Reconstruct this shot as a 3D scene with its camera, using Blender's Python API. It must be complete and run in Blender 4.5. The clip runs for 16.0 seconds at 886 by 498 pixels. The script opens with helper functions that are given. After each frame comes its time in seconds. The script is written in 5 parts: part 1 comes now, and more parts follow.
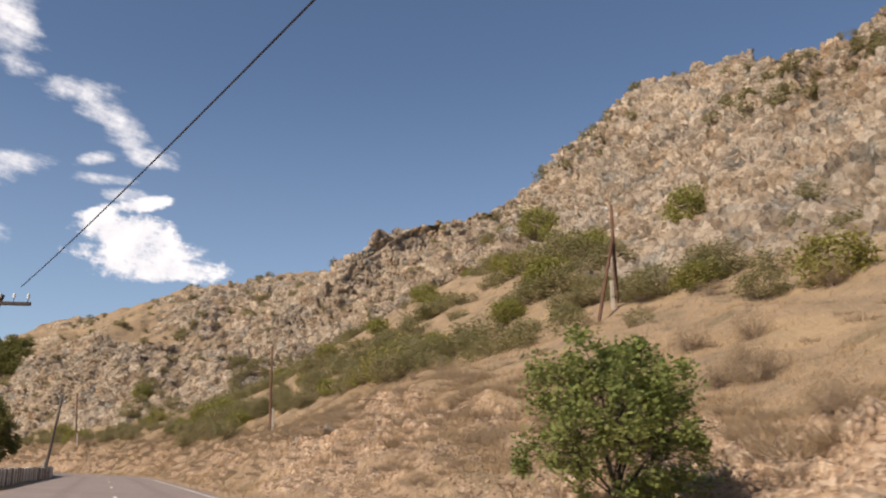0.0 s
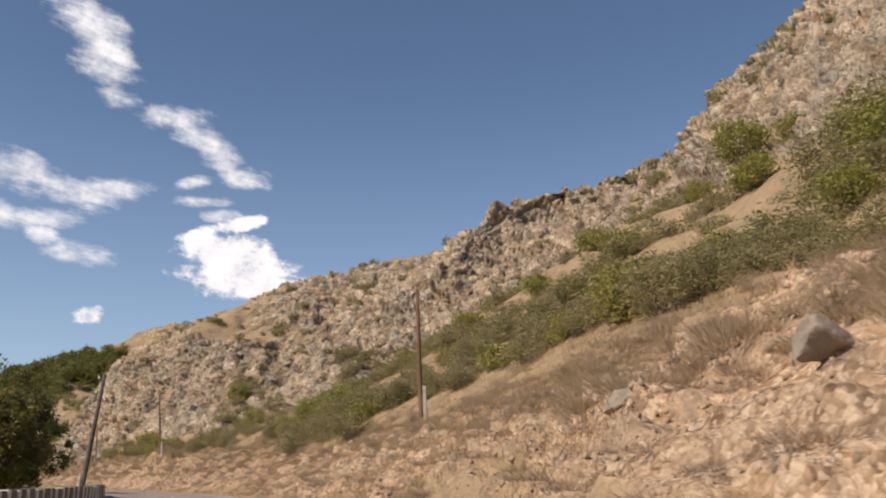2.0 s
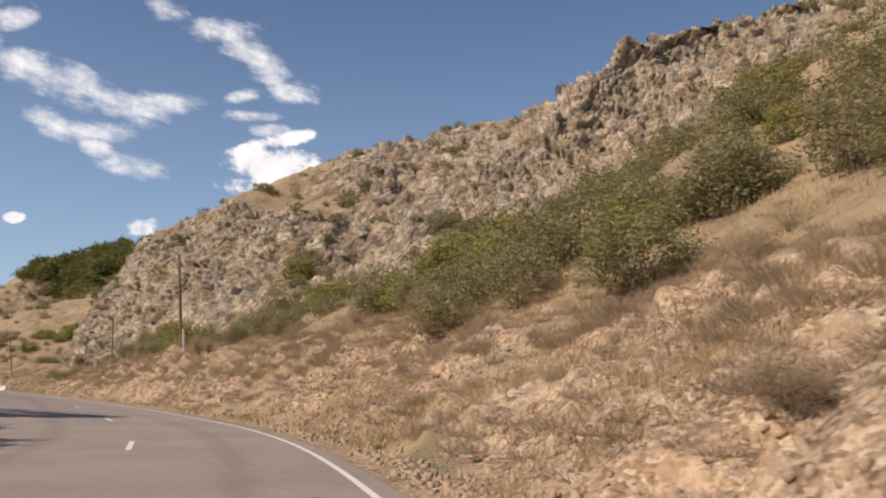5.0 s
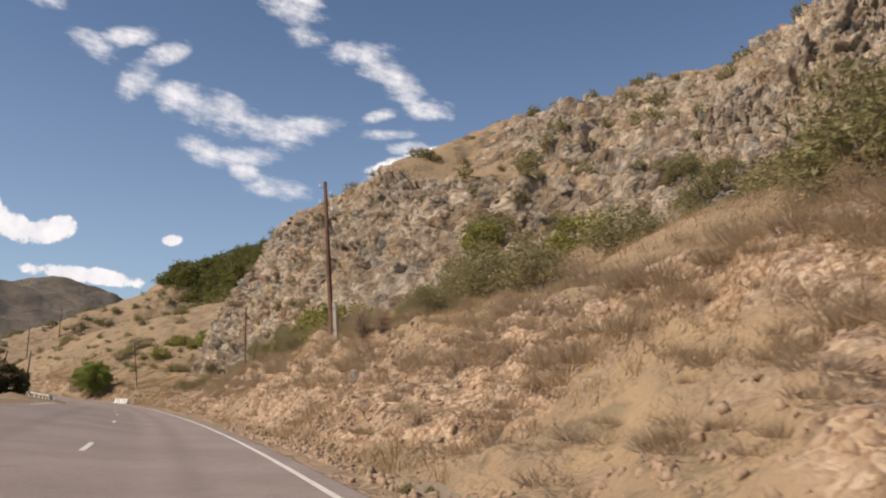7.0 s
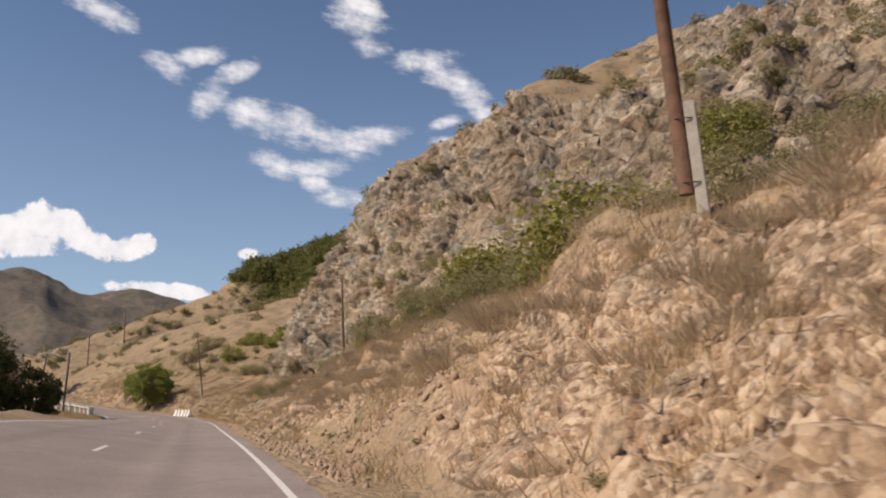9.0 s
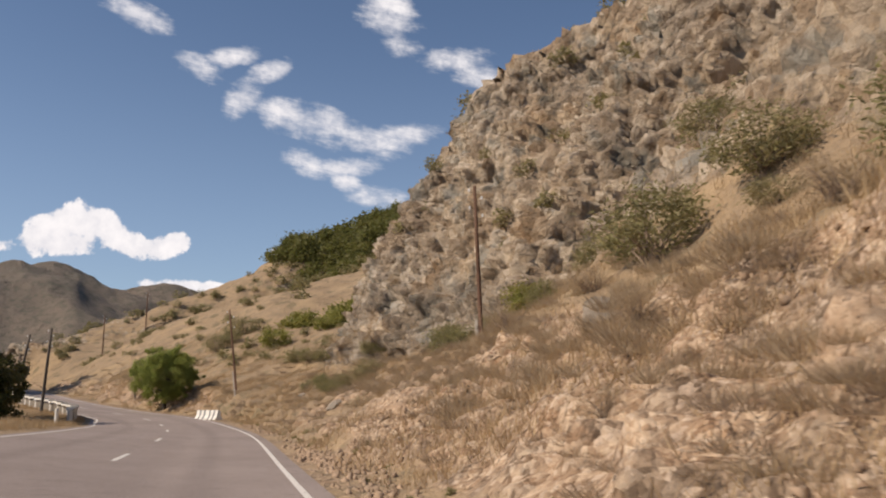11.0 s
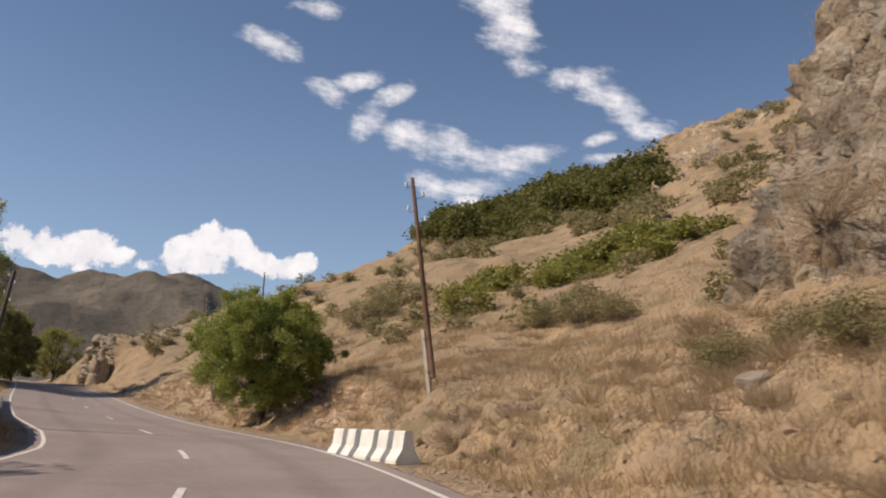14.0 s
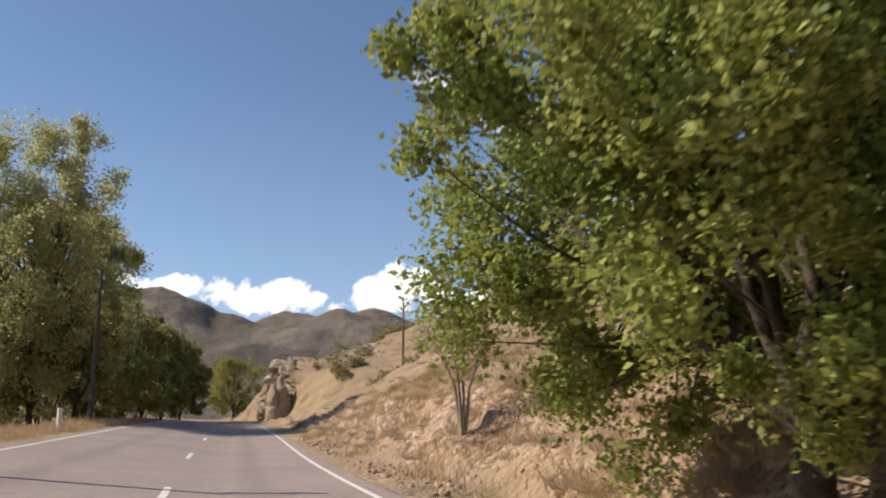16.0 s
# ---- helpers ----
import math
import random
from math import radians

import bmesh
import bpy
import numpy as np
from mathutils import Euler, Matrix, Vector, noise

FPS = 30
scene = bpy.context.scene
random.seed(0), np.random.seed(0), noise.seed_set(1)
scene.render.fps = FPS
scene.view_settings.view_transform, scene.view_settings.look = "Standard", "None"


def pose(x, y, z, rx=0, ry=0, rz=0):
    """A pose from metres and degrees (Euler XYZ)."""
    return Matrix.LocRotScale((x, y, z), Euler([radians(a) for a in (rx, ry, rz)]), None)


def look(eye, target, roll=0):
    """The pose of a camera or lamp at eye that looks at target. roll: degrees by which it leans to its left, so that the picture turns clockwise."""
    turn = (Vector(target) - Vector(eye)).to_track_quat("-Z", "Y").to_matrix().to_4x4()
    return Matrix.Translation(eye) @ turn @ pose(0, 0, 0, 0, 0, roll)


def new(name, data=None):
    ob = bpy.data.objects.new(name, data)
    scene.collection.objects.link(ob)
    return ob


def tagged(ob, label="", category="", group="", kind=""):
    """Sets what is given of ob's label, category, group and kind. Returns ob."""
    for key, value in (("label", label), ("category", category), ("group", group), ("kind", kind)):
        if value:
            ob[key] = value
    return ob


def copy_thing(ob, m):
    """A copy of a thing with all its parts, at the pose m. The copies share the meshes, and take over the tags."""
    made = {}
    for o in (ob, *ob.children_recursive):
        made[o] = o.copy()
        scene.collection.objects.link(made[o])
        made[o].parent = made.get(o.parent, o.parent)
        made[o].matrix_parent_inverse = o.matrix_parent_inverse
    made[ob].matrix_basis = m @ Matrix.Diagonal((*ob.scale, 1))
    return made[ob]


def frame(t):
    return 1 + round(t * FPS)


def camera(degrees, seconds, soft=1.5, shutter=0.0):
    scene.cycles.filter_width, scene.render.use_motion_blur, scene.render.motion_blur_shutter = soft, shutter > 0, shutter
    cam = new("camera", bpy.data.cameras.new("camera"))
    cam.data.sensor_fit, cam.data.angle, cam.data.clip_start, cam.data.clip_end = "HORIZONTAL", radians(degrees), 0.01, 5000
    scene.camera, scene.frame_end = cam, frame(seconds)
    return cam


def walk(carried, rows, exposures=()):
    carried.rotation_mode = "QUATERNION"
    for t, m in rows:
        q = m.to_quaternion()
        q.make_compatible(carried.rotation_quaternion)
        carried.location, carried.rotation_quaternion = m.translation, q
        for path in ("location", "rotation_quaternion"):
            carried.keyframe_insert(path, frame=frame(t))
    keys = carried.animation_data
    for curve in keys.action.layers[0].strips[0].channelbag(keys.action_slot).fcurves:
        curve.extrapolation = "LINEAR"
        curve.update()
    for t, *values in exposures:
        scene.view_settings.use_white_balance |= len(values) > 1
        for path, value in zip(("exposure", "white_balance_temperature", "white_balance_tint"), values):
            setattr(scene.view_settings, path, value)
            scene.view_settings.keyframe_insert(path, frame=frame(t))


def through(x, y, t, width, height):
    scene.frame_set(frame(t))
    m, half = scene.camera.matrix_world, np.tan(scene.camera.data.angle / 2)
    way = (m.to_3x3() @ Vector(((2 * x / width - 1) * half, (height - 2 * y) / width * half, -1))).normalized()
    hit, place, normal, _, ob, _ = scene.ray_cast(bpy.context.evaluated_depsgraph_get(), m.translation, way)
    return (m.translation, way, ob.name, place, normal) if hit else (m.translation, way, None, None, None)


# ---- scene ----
cam = camera(52.5, 16.0, soft=2.0, shutter=0.09)
PATH = [
    (0.0, 21.84, -58.67, 1.147, 103.88, -0.97, -3.17),
    (0.5, 20.22, -50.53, 1.167, 103.51, -1.43, 1.42),
    (1.0, 18.42, -42.52, 1.194, 104.73, -0.01, 1.24),
    (1.5, 16.70, -34.75, 1.229, 104.45, 0.52, 2.18),
    (2.0, 14.77, -27.11, 1.241, 104.28, 0.37, 3.13),
    (2.5, 12.85, -19.61, 1.216, 102.59, 0.31, 3.17),
    (3.0, 10.86, -12.07, 1.219, 99.10, 1.06, 3.97),
    (5.5, -1.78, 25.75, 1.311, 98.84, -1.30, 6.89),
    (6.0, -4.73, 33.38, 1.231, 99.15, -0.85, 9.34),
    (6.5, -7.89, 40.84, 1.164, 99.19, -0.83, 12.15),
    (7.0, -11.37, 48.10, 1.158, 99.60, -0.61, 14.90),
    (7.5, -15.16, 55.16, 1.162, 99.83, -0.42, 17.58),
    (8.0, -19.28, 62.09, 1.117, 99.72, -0.24, 18.99),
    (8.5, -23.29, 68.96, 1.085, 99.85, 0.37, 19.30),
    (11.0, -45.57, 101.97, 1.296, 99.84, 0.37, 21.66),
    (11.5, -50.03, 108.38, 1.271, 99.91, -0.00, 22.16),
    (12.0, -54.67, 114.79, 1.202, 100.62, 0.14, 21.58),
    (12.5, -59.26, 121.16, 1.140, 100.64, -0.62, 21.80),
    (13.0, -64.04, 127.52, 1.091, 100.43, -0.58, 24.07),
    (13.5, -68.83, 133.70, 1.084, 100.45, -0.51, 26.28),
    (14.0, -74.02, 139.61, 1.166, 101.06, -1.06, 29.31),
    (14.5, -79.42, 145.39, 1.239, 101.83, -1.11, 32.60),
    (15.0, -85.07, 151.01, 1.383, 102.32, -0.49, 36.05),
    (15.5, -90.79, 156.47, 1.554, 102.69, 0.46, 39.58),
    (16.0, -96.57, 161.86, 1.727, 102.88, 0.88, 41.42),
]
walk(cam, [(row[0], pose(*row[1:])) for row in PATH], [(0.0, 0.14, 6800, 13), (5.5, 0.10, 6800, 13), (8.0, 0.0, 6800, 13), (13.5, 0.0, 6800, 13), (15.0, 0.16, 6800, 12), (16.0, 0.34, 6600, 11)])

# ---------- light ----------
SUN_AZ, SUN_EL = math.atan2(-0.80, -0.60), radians(43)
sun_dir = Vector((math.sin(SUN_AZ) * math.cos(SUN_EL), math.cos(SUN_AZ) * math.cos(SUN_EL), math.sin(SUN_EL)))
sun = new("sun", bpy.data.lights.new("sun", "SUN"))
sun.data.energy, sun.data.angle, sun.data.color = 4.4, radians(0.6), (1.0, 0.89, 0.75)
sun.matrix_world = look(sun_dir * 100, (0, 0, 0))

# clouds as soft streaks in the sky: azimuth and elevation of both ends, half width (degrees)
CLOUDS = [
    (-42.9, 23.8, -39.6, 22.9, 0.5), (-38.4, 21.0, -36.7, 20.3, 0.5), (-36.7, 21.2, -33.8, 21.8, 0.4), (-35.2, 18.4, -33.9, 19.9, 0.65), (-34.1, 20.2, -32.2, 21.1, 0.45),
    (-33.0, 18.4, -30.6, 17.9, 0.75), (-30.6, 18.1, -28.0, 17.0, 0.75), (-28.4, 17.2, -24.7, 16.3, 0.6), (-26.2, 17.0, -22.3, 17.1, 0.5), (-31.6, 15.5, -29.5, 14.8, 0.5),
    (-29.5, 15.0, -26.3, 15.0, 0.4), (-28.4, 14.2, -27.3, 13.8, 0.4), (-27.2, 13.3, -24.1, 12.8, 0.5), (-26.5, 24.6, -24.0, 23.9, 0.65), (-25.1, 22.6, -23.4, 22.4, 0.42),
    (-22.5, 21.6, -18.7, 21.7, 0.52), (-20.6, 21.0, -17.9, 20.4, 0.55), (-18.7, 19.9, -16.6, 18.9, 0.6), (-17.5, 18.5, -15.1, 18.4, 0.5), (-20.1, 17.7, -18.2, 18.2, 0.26),
    (-20.4, 16.7, -16.9, 16.9, 0.24), (-18.2, 16.0, -16.2, 16.0, 0.28), (-39.8, 25.7, -37.2, 25.6, 0.42), (-28.1, 27.2, -24.8, 26.2, 0.8), (-26.3, 25.6, -23.7, 24.3, 0.7),
]
CUMULI = [(-63.5, 10.1, -60.0, 10.4, 0.45), (-60.3, 10.3, -56.0, 10.5, 0.45), (-56.8, 10.3, -53.3, 10.0, 0.6), (-55.5, 9.5, -48.9, 9.5, 0.6), (-52.7, 10.1, -50.4, 10.5, 0.5),
          (-46.6, 9.9, -43.9, 11.2, 0.75), (-44.6, 11.1, -41.7, 10.5, 0.7), (-48.9, 9.2, -41.7, 9.8, 0.5), (-41.7, 9.8, -40.3, 9.5, 0.6), (-40.4, 9.4, -38.7, 9.8, 0.55),
          (-38.8, 9.9, -37.9, 10.0, 0.45), (-40.2, 7.4, -33.7, 6.9, 0.34), (-32.5, 9.5, -31.7, 9.6, 0.26)]
HEAPS = [(-19.7, 14.3, -17.7, 14.7, 0.45), (-17.8, 15.1, -14.8, 15.9, 0.32), (-19.6, 13.9, -16.2, 13.7, 0.8), (-19.3, 12.4, -12.7, 12.6, 0.75), (-17.7, 14.0, -14.1, 13.4, 0.75),
         (-18.5, 11.6, -11.5, 11.8, 0.6), (-25.5, 9.4, -24.0, 9.7, 0.4)]


class Nodes:
    """A node tree, with short calls."""

    def __init__(self, tree):
        self.tree = tree

    def add(self, kind, **kw):
        n = self.tree.nodes.new(kind)
        for key, value in kw.items():
            if key == "operation":
                n.operation = value
            elif key == "blend":
                n.blend_type = value
            elif key == "attr":
                n.attribute_name = value
            elif key == "feature":
                n.feature = value
            elif key == "clamp":
                n.use_clamp = value
        return n

    def put(self, socket, value):
        if isinstance(value, bpy.types.NodeSocket):
            self.tree.links.new(value, socket)
        else:
            socket.default_value = value

    def math(self, op, a, b=0.0, c=0.0, clamp=False):
        n = self.add("ShaderNodeMath", operation=op, clamp=clamp)
        self.put(n.inputs[0], a), self.put(n.inputs[1], b)
        if len(n.inputs) > 2:
            self.put(n.inputs[2], c)
        return n.outputs[0]

    def step(self, v, lo, hi):
        n = self.add("ShaderNodeMapRange")
        n.interpolation_type = "SMOOTHSTEP"
        self.put(n.inputs[0], v), self.put(n.inputs[1], lo), self.put(n.inputs[2], hi)
        return n.outputs[0]

    def mix(self, f, a, b, blend="MIX"):
        n = self.add("ShaderNodeMix", blend=blend)
        n.data_type = "RGBA"
        n.blend_type = blend
        self.put(n.inputs[0], f)
        self.put(n.inputs[6], a if isinstance(a, bpy.types.NodeSocket) else (*a, 1)), self.put(n.inputs[7], b if isinstance(b, bpy.types.NodeSocket) else (*b, 1))
        return n.outputs[2]

    def noise(self, vec, scale, detail=4.0, rough=0.55):
        n = self.add("ShaderNodeTexNoise")
        if vec is not None:
            self.put(n.inputs["Vector"], vec)
        self.put(n.inputs["Scale"], scale), self.put(n.inputs["Detail"], detail), self.put(n.inputs["Roughness"], rough)
        return n.outputs[0]

    def voronoi(self, vec, scale, feature="F1"):
        n = self.add("ShaderNodeTexVoronoi", feature=feature)
        if vec is not None:
            self.put(n.inputs["Vector"], vec)
        self.put(n.inputs["Scale"], scale)
        return n

    def grey(self, colour):
        n = self.add("ShaderNodeSeparateColor")
        self.put(n.inputs[0], colour)
        return n.outputs[0]

    def bump(self, height, strength, dist=0.1, normal=None):
        n = self.add("ShaderNodeBump")
        self.put(n.inputs["Height"], height), self.put(n.inputs["Strength"], strength), self.put(n.inputs["Distance"], dist)
        if normal is not None:
            self.put(n.inputs["Normal"], normal)
        return n.outputs[0]


world = bpy.data.worlds.new("sky")
scene.world = world
world.use_nodes = True
wn = Nodes(world.node_tree)
background = [n for n in world.node_tree.nodes if n.type == "BACKGROUND"][0]
sky = wn.add("ShaderNodeTexSky")
sky.sky_type, sky.sun_disc = "NISHITA", False
sky.sun_elevation, sky.sun_rotation = SUN_EL, SUN_AZ
sky.air_density, sky.dust_density, sky.ozone_density, sky.altitude = 1.0, 0.6, 3.0, 900
way = wn.add("ShaderNodeTexCoord").outputs["Generated"]
split = wn.add("ShaderNodeSeparateXYZ")
wn.put(split.inputs[0], way)
az = wn.math("MULTIPLY", wn.math("ARCTAN2", split.outputs[0], split.outputs[1]), 57.2958)
el = wn.math("MULTIPLY", wn.math("ARCSINE", split.outputs[2]), 57.2958)
puff = wn.math("SUBTRACT", wn.noise(way, 34.0, 7.0, 0.62), 0.5)
comb = wn.add("ShaderNodeCombineXYZ")
wn.put(comb.inputs[0], wn.math("ADD", wn.math("MULTIPLY", az, 0.30), wn.math("MULTIPLY", el, 0.16)))
wn.put(comb.inputs[1], wn.math("ADD", wn.math("MULTIPLY", el, 0.85), wn.math("MULTIPLY", az, 0.10)))
drawn = wn.math("SUBTRACT", wn.noise(comb.outputs[0], 1.0, 6.0, 0.60), 0.5)
wisp = wn.math("SUBTRACT", wn.noise(comb.outputs[0], 3.1, 5.0, 0.62), 0.5)


def streaks(rows):
    best = None
    for a0, e0, a1, e1, w in rows:
        length = max(math.hypot(a1 - a0, e1 - e0), 0.01)
        ca, sa = (a1 - a0) / length, (e1 - e0) / length
        da, de = wn.math("SUBTRACT", az, (a0 + a1) / 2), wn.math("SUBTRACT", el, (e0 + e1) / 2)
        along = wn.math("DIVIDE", wn.math("ADD", wn.math("MULTIPLY", da, ca), wn.math("MULTIPLY", de, sa)), length / 2 + w * 1.1)
        across = wn.math("DIVIDE", wn.math("SUBTRACT", wn.math("MULTIPLY", de, ca), wn.math("MULTIPLY", da, sa)), w * 1.5)
        r2 = wn.math("ADD", wn.math("MULTIPLY", along, along), wn.math("MULTIPLY", across, across))
        v = wn.math("SUBTRACT", 1.0, r2)
        best = v if best is None else wn.math("SMOOTH_MAX", best, v, 0.35)
    return best


ragged = wn.math("ADD", wn.math("MULTIPLY", drawn, 2.6), wn.math("ADD", wn.math("MULTIPLY", wisp, 1.6), wn.math("MULTIPLY", puff, 2.4)))
thin = wn.step(wn.math("ADD", streaks(CLOUDS), ragged), -0.4, 1.75)
firm = wn.step(wn.math("ADD", streaks(CUMULI), wn.math("MULTIPLY", puff, 4.4)), -0.1, 0.45)
heap = wn.step(wn.math("ADD", streaks(HEAPS), wn.math("ADD", wn.math("MULTIPLY", puff, 3.4), wn.math("MULTIPLY", wisp, 1.5))), -0.1, 0.85)
tone = wn.mix(wn.step(wn.math("ADD", puff, 0.5), 0.3, 0.75), (8.2, 8.3, 8.9), (10.5, 10.4, 10.6))
haze = wn.mix(wn.step(el, 26.0, 2.0), sky.outputs[0], wn.mix(0.16, sky.outputs[0], (6.5, 8.2, 11.0)))
with_thin = wn.mix(wn.math("MULTIPLY", thin, 0.94), haze, tone)
with_all = wn.mix(wn.math("MAXIMUM", firm, heap), with_thin, tone)
wn.put(background.inputs[0], with_all)
background.inputs[1].default_value = 0.095

# ---------- materials ----------


def material(name, rough=0.9):
    m = bpy.data.materials.new(name)
    m.use_nodes = True
    k = Nodes(m.node_tree)
    b = [n for n in m.node_tree.nodes if n.type == "BSDF_PRINCIPLED"][0]
    b.inputs["Roughness"].default_value = rough
    b.inputs["Specular IOR Level"].default_value = 0.25
    where = k.add("ShaderNodeTexCoord").outputs["Object"]
    return m, k, b, where


def world_place(k):
    return k.add("ShaderNodeNewGeometry").outputs["Position"]


def hillside_material():
    m, k, b, _ = material("hillside")
    p = world_place(k)
    rock = k.add("ShaderNodeAttribute", attr="rock").outputs["Fac"]
    soil = k.add("ShaderNodeAttribute", attr="soil").outputs["Fac"]
    big, mid, fine = k.noise(p, 0.09, 4), k.noise(p, 0.8, 5, 0.6), k.noise(p, 6.0, 5, 0.65)
    cell = k.voronoi(p, 0.55)
    stone = k.mix(k.step(big, 0.35, 0.65), (0.446, 0.343, 0.240), (0.336, 0.272, 0.207))
    stone = k.mix(k.step(k.noise(p, 0.35, 3), 0.52, 0.68), stone, (0.264, 0.239, 0.196))
    stone = k.mix(k.math("MULTIPLY", k.step(k.noise(p, 0.22, 4), 0.56, 0.70), 0.75), stone, (0.484, 0.347, 0.220))
    stone = k.mix(0.55, stone, k.grey(cell.outputs["Color"]), "SOFT_LIGHT")
    stone = k.mix(0.4, stone, k.grey(k.voronoi(p, 1.7).outputs["Color"]), "SOFT_LIGHT")
    stone = k.mix(k.math("MULTIPLY", k.step(fine, 0.52, 0.8), 0.45), stone, (0.187, 0.154, 0.121))
    stone = k.mix(k.math("MULTIPLY", k.step(k.noise(p, 1.5, 5, 0.65), 0.54, 0.66), 0.6), stone, (0.165, 0.145, 0.119))
    grass = k.mix(k.step(mid, 0.35, 0.7), (0.365, 0.260, 0.157), (0.285, 0.207, 0.133))
    grass = k.mix(k.math("MULTIPLY", k.step(k.noise(p, 0.3, 4), 0.55, 0.75), 0.6), grass, (0.195, 0.155, 0.100))
    grass = k.mix(k.math("MULTIPLY", k.step(fine, 0.55, 0.75), 0.4), grass, (0.43, 0.31, 0.185))
    grass = k.mix(k.math("MULTIPLY", k.step(k.noise(p, 1.9, 4, 0.7), 0.56, 0.66), 0.5), grass, (0.20, 0.155, 0.10))
    grass = k.mix(k.math("MULTIPLY", k.step(k.noise(p, 0.55, 5, 0.7), 0.55, 0.62), 0.55), grass, (0.150, 0.125, 0.075))
    grass = k.mix(k.math("MULTIPLY", k.step(k.noise(p, 0.13, 3, 0.6), 0.52, 0.66), 0.5), grass, (0.455, 0.325, 0.185))
    dot = k.voronoi(p, 0.42)
    here = k.math("MULTIPLY", k.step(k.math("ADD", dot.outputs["Distance"], k.math("MULTIPLY", mid, 0.35)), 0.55, 0.40), k.math("GREATER_THAN", k.grey(dot.outputs["Color"]), 0.55))
    grass = k.mix(k.math("MULTIPLY", here, 0.62), grass, (0.165, 0.140, 0.080))
    dirt = k.mix(k.step(mid, 0.35, 0.65), (0.465, 0.320, 0.206), (0.375, 0.265, 0.174))
    dirt = k.mix(k.math("MULTIPLY", k.step(k.noise(p, 0.45, 4, 0.6), 0.5, 0.66), 0.55), dirt, (0.245, 0.180, 0.122))
    dirt = k.mix(k.math("MULTIPLY", k.step(k.noise(p, 1.25, 4, 0.65), 0.49, 0.58), 0.5), dirt, (0.185, 0.142, 0.104))
    pebble, chip = k.voronoi(p, 5.5), k.voronoi(p, 13.0)
    stony = k.step(k.noise(p, 0.5, 3), 0.26, 0.48)
    dirt = k.mix(k.math("MULTIPLY", stony, 0.5), dirt, k.grey(pebble.outputs["Color"]), "SOFT_LIGHT")
    dirt = k.mix(k.math("MULTIPLY", stony, 0.55), dirt, k.grey(chip.outputs["Color"]), "SOFT_LIGHT")
    pale = k.math("GREATER_THAN", k.grey(chip.outputs["Color"]), 0.88)
    dirt = k.mix(k.math("MULTIPLY", k.math("MULTIPLY", pale, stony), 0.55), dirt, (0.52, 0.40, 0.30))
    dirt = k.mix(k.math("MULTIPLY", k.step(fine, 0.58, 0.70), 0.5), dirt, (0.175, 0.125, 0.085))
    edge = k.math("MULTIPLY", k.math("SUBTRACT", mid, 0.5), 0.9)
    col = k.mix(k.step(k.math("ADD", soil, edge), 0.35, 0.65), grass, dirt)
    rmask = k.step(k.math("ADD", rock, edge), 0.38, 0.56)
    col = k.mix(rmask, col, stone)
    k.put(b.inputs["Base Color"], col)
    rocky = k.math("ADD", k.math("MULTIPLY", k.voronoi(p, 1.5).outputs["Distance"], -0.9), k.math("MULTIPLY", k.noise(p, 2.6, 7, 0.68), 1.2))
    small = k.math("ADD", k.math("MULTIPLY", k.math("ADD", k.math("MULTIPLY", pebble.outputs["Distance"], -0.34), k.math("MULTIPLY", chip.outputs["Distance"], -0.16)), stony), k.math("MULTIPLY", fine, 0.40))
    h = k.math("ADD", k.math("MULTIPLY", rocky, k.math("MULTIPLY", rmask, 0.85)), k.math("MULTIPLY", small, 0.55))
    k.put(b.inputs["Normal"], k.bump(h, 0.8, 0.5))
    return m


def plain_material(name, a, c, scale=8.0, rough=0.85, bump=0.2, dist=0.02, metal=0.0, detail=5.0):
    m, k, b, where = material(name, rough)
    n1, n2 = k.noise(where, scale, detail, 0.6), k.noise(where, scale * 7, 3)
    col = k.mix(k.step(n1, 0.3, 0.7), a, c)
    col = k.mix(k.math("MULTIPLY", k.step(n2, 0.5, 0.8), 0.35), col, tuple(v * 0.6 for v in a))
    k.put(b.inputs["Base Color"], col)
    b.inputs["Metallic"].default_value = metal
    k.put(b.inputs["Normal"], k.bump(k.math("ADD", n1, k.math("MULTIPLY", n2, 0.5)), bump, dist))
    return m


def asphalt_material():
    m, k, b, _ = material("asphalt", 0.82)
    p = world_place(k)
    col = k.mix(k.step(k.noise(p, 0.25, 5), 0.3, 0.7), (0.268, 0.218, 0.193), (0.318, 0.26, 0.231))
    col = k.mix(k.math("MULTIPLY", k.step(k.noise(p, 2.2, 5, 0.65), 0.52, 0.72), 0.4), col, (0.165, 0.135, 0.121))
    lane = k.math("ABSOLUTE", k.math("ADD", k.math("ABSOLUTE", k.math("ADD", k.add("ShaderNodeAttribute", attr="lane").outputs["Fac"], 3.65)), -1.95))
    lane = k.math("ADD", lane, k.math("MULTIPLY", k.noise(p, 0.6, 3), 0.5))
    col = k.mix(k.math("MULTIPLY", k.step(lane, 0.75, 0.25), 0.38), col, (0.185, 0.150, 0.135))
    grit = k.voronoi(p, 70.0)
    col = k.mix(0.3, col, k.grey(grit.outputs["Color"]), "SOFT_LIGHT")
    k.put(b.inputs["Base Color"], col)
    k.put(b.inputs["Normal"], k.bump(grit.outputs["Distance"], 0.35, 0.01))
    return m


def paint_material():
    m, k, b, _ = material("road_paint", 0.7)
    p = world_place(k)
    worn = k.step(k.noise(p, 9.0, 6, 0.7), 0.52, 0.68)
    k.put(b.inputs["Base Color"], k.mix(worn, (0.70, 0.66, 0.60), (0.36, 0.31, 0.28)))
    return m


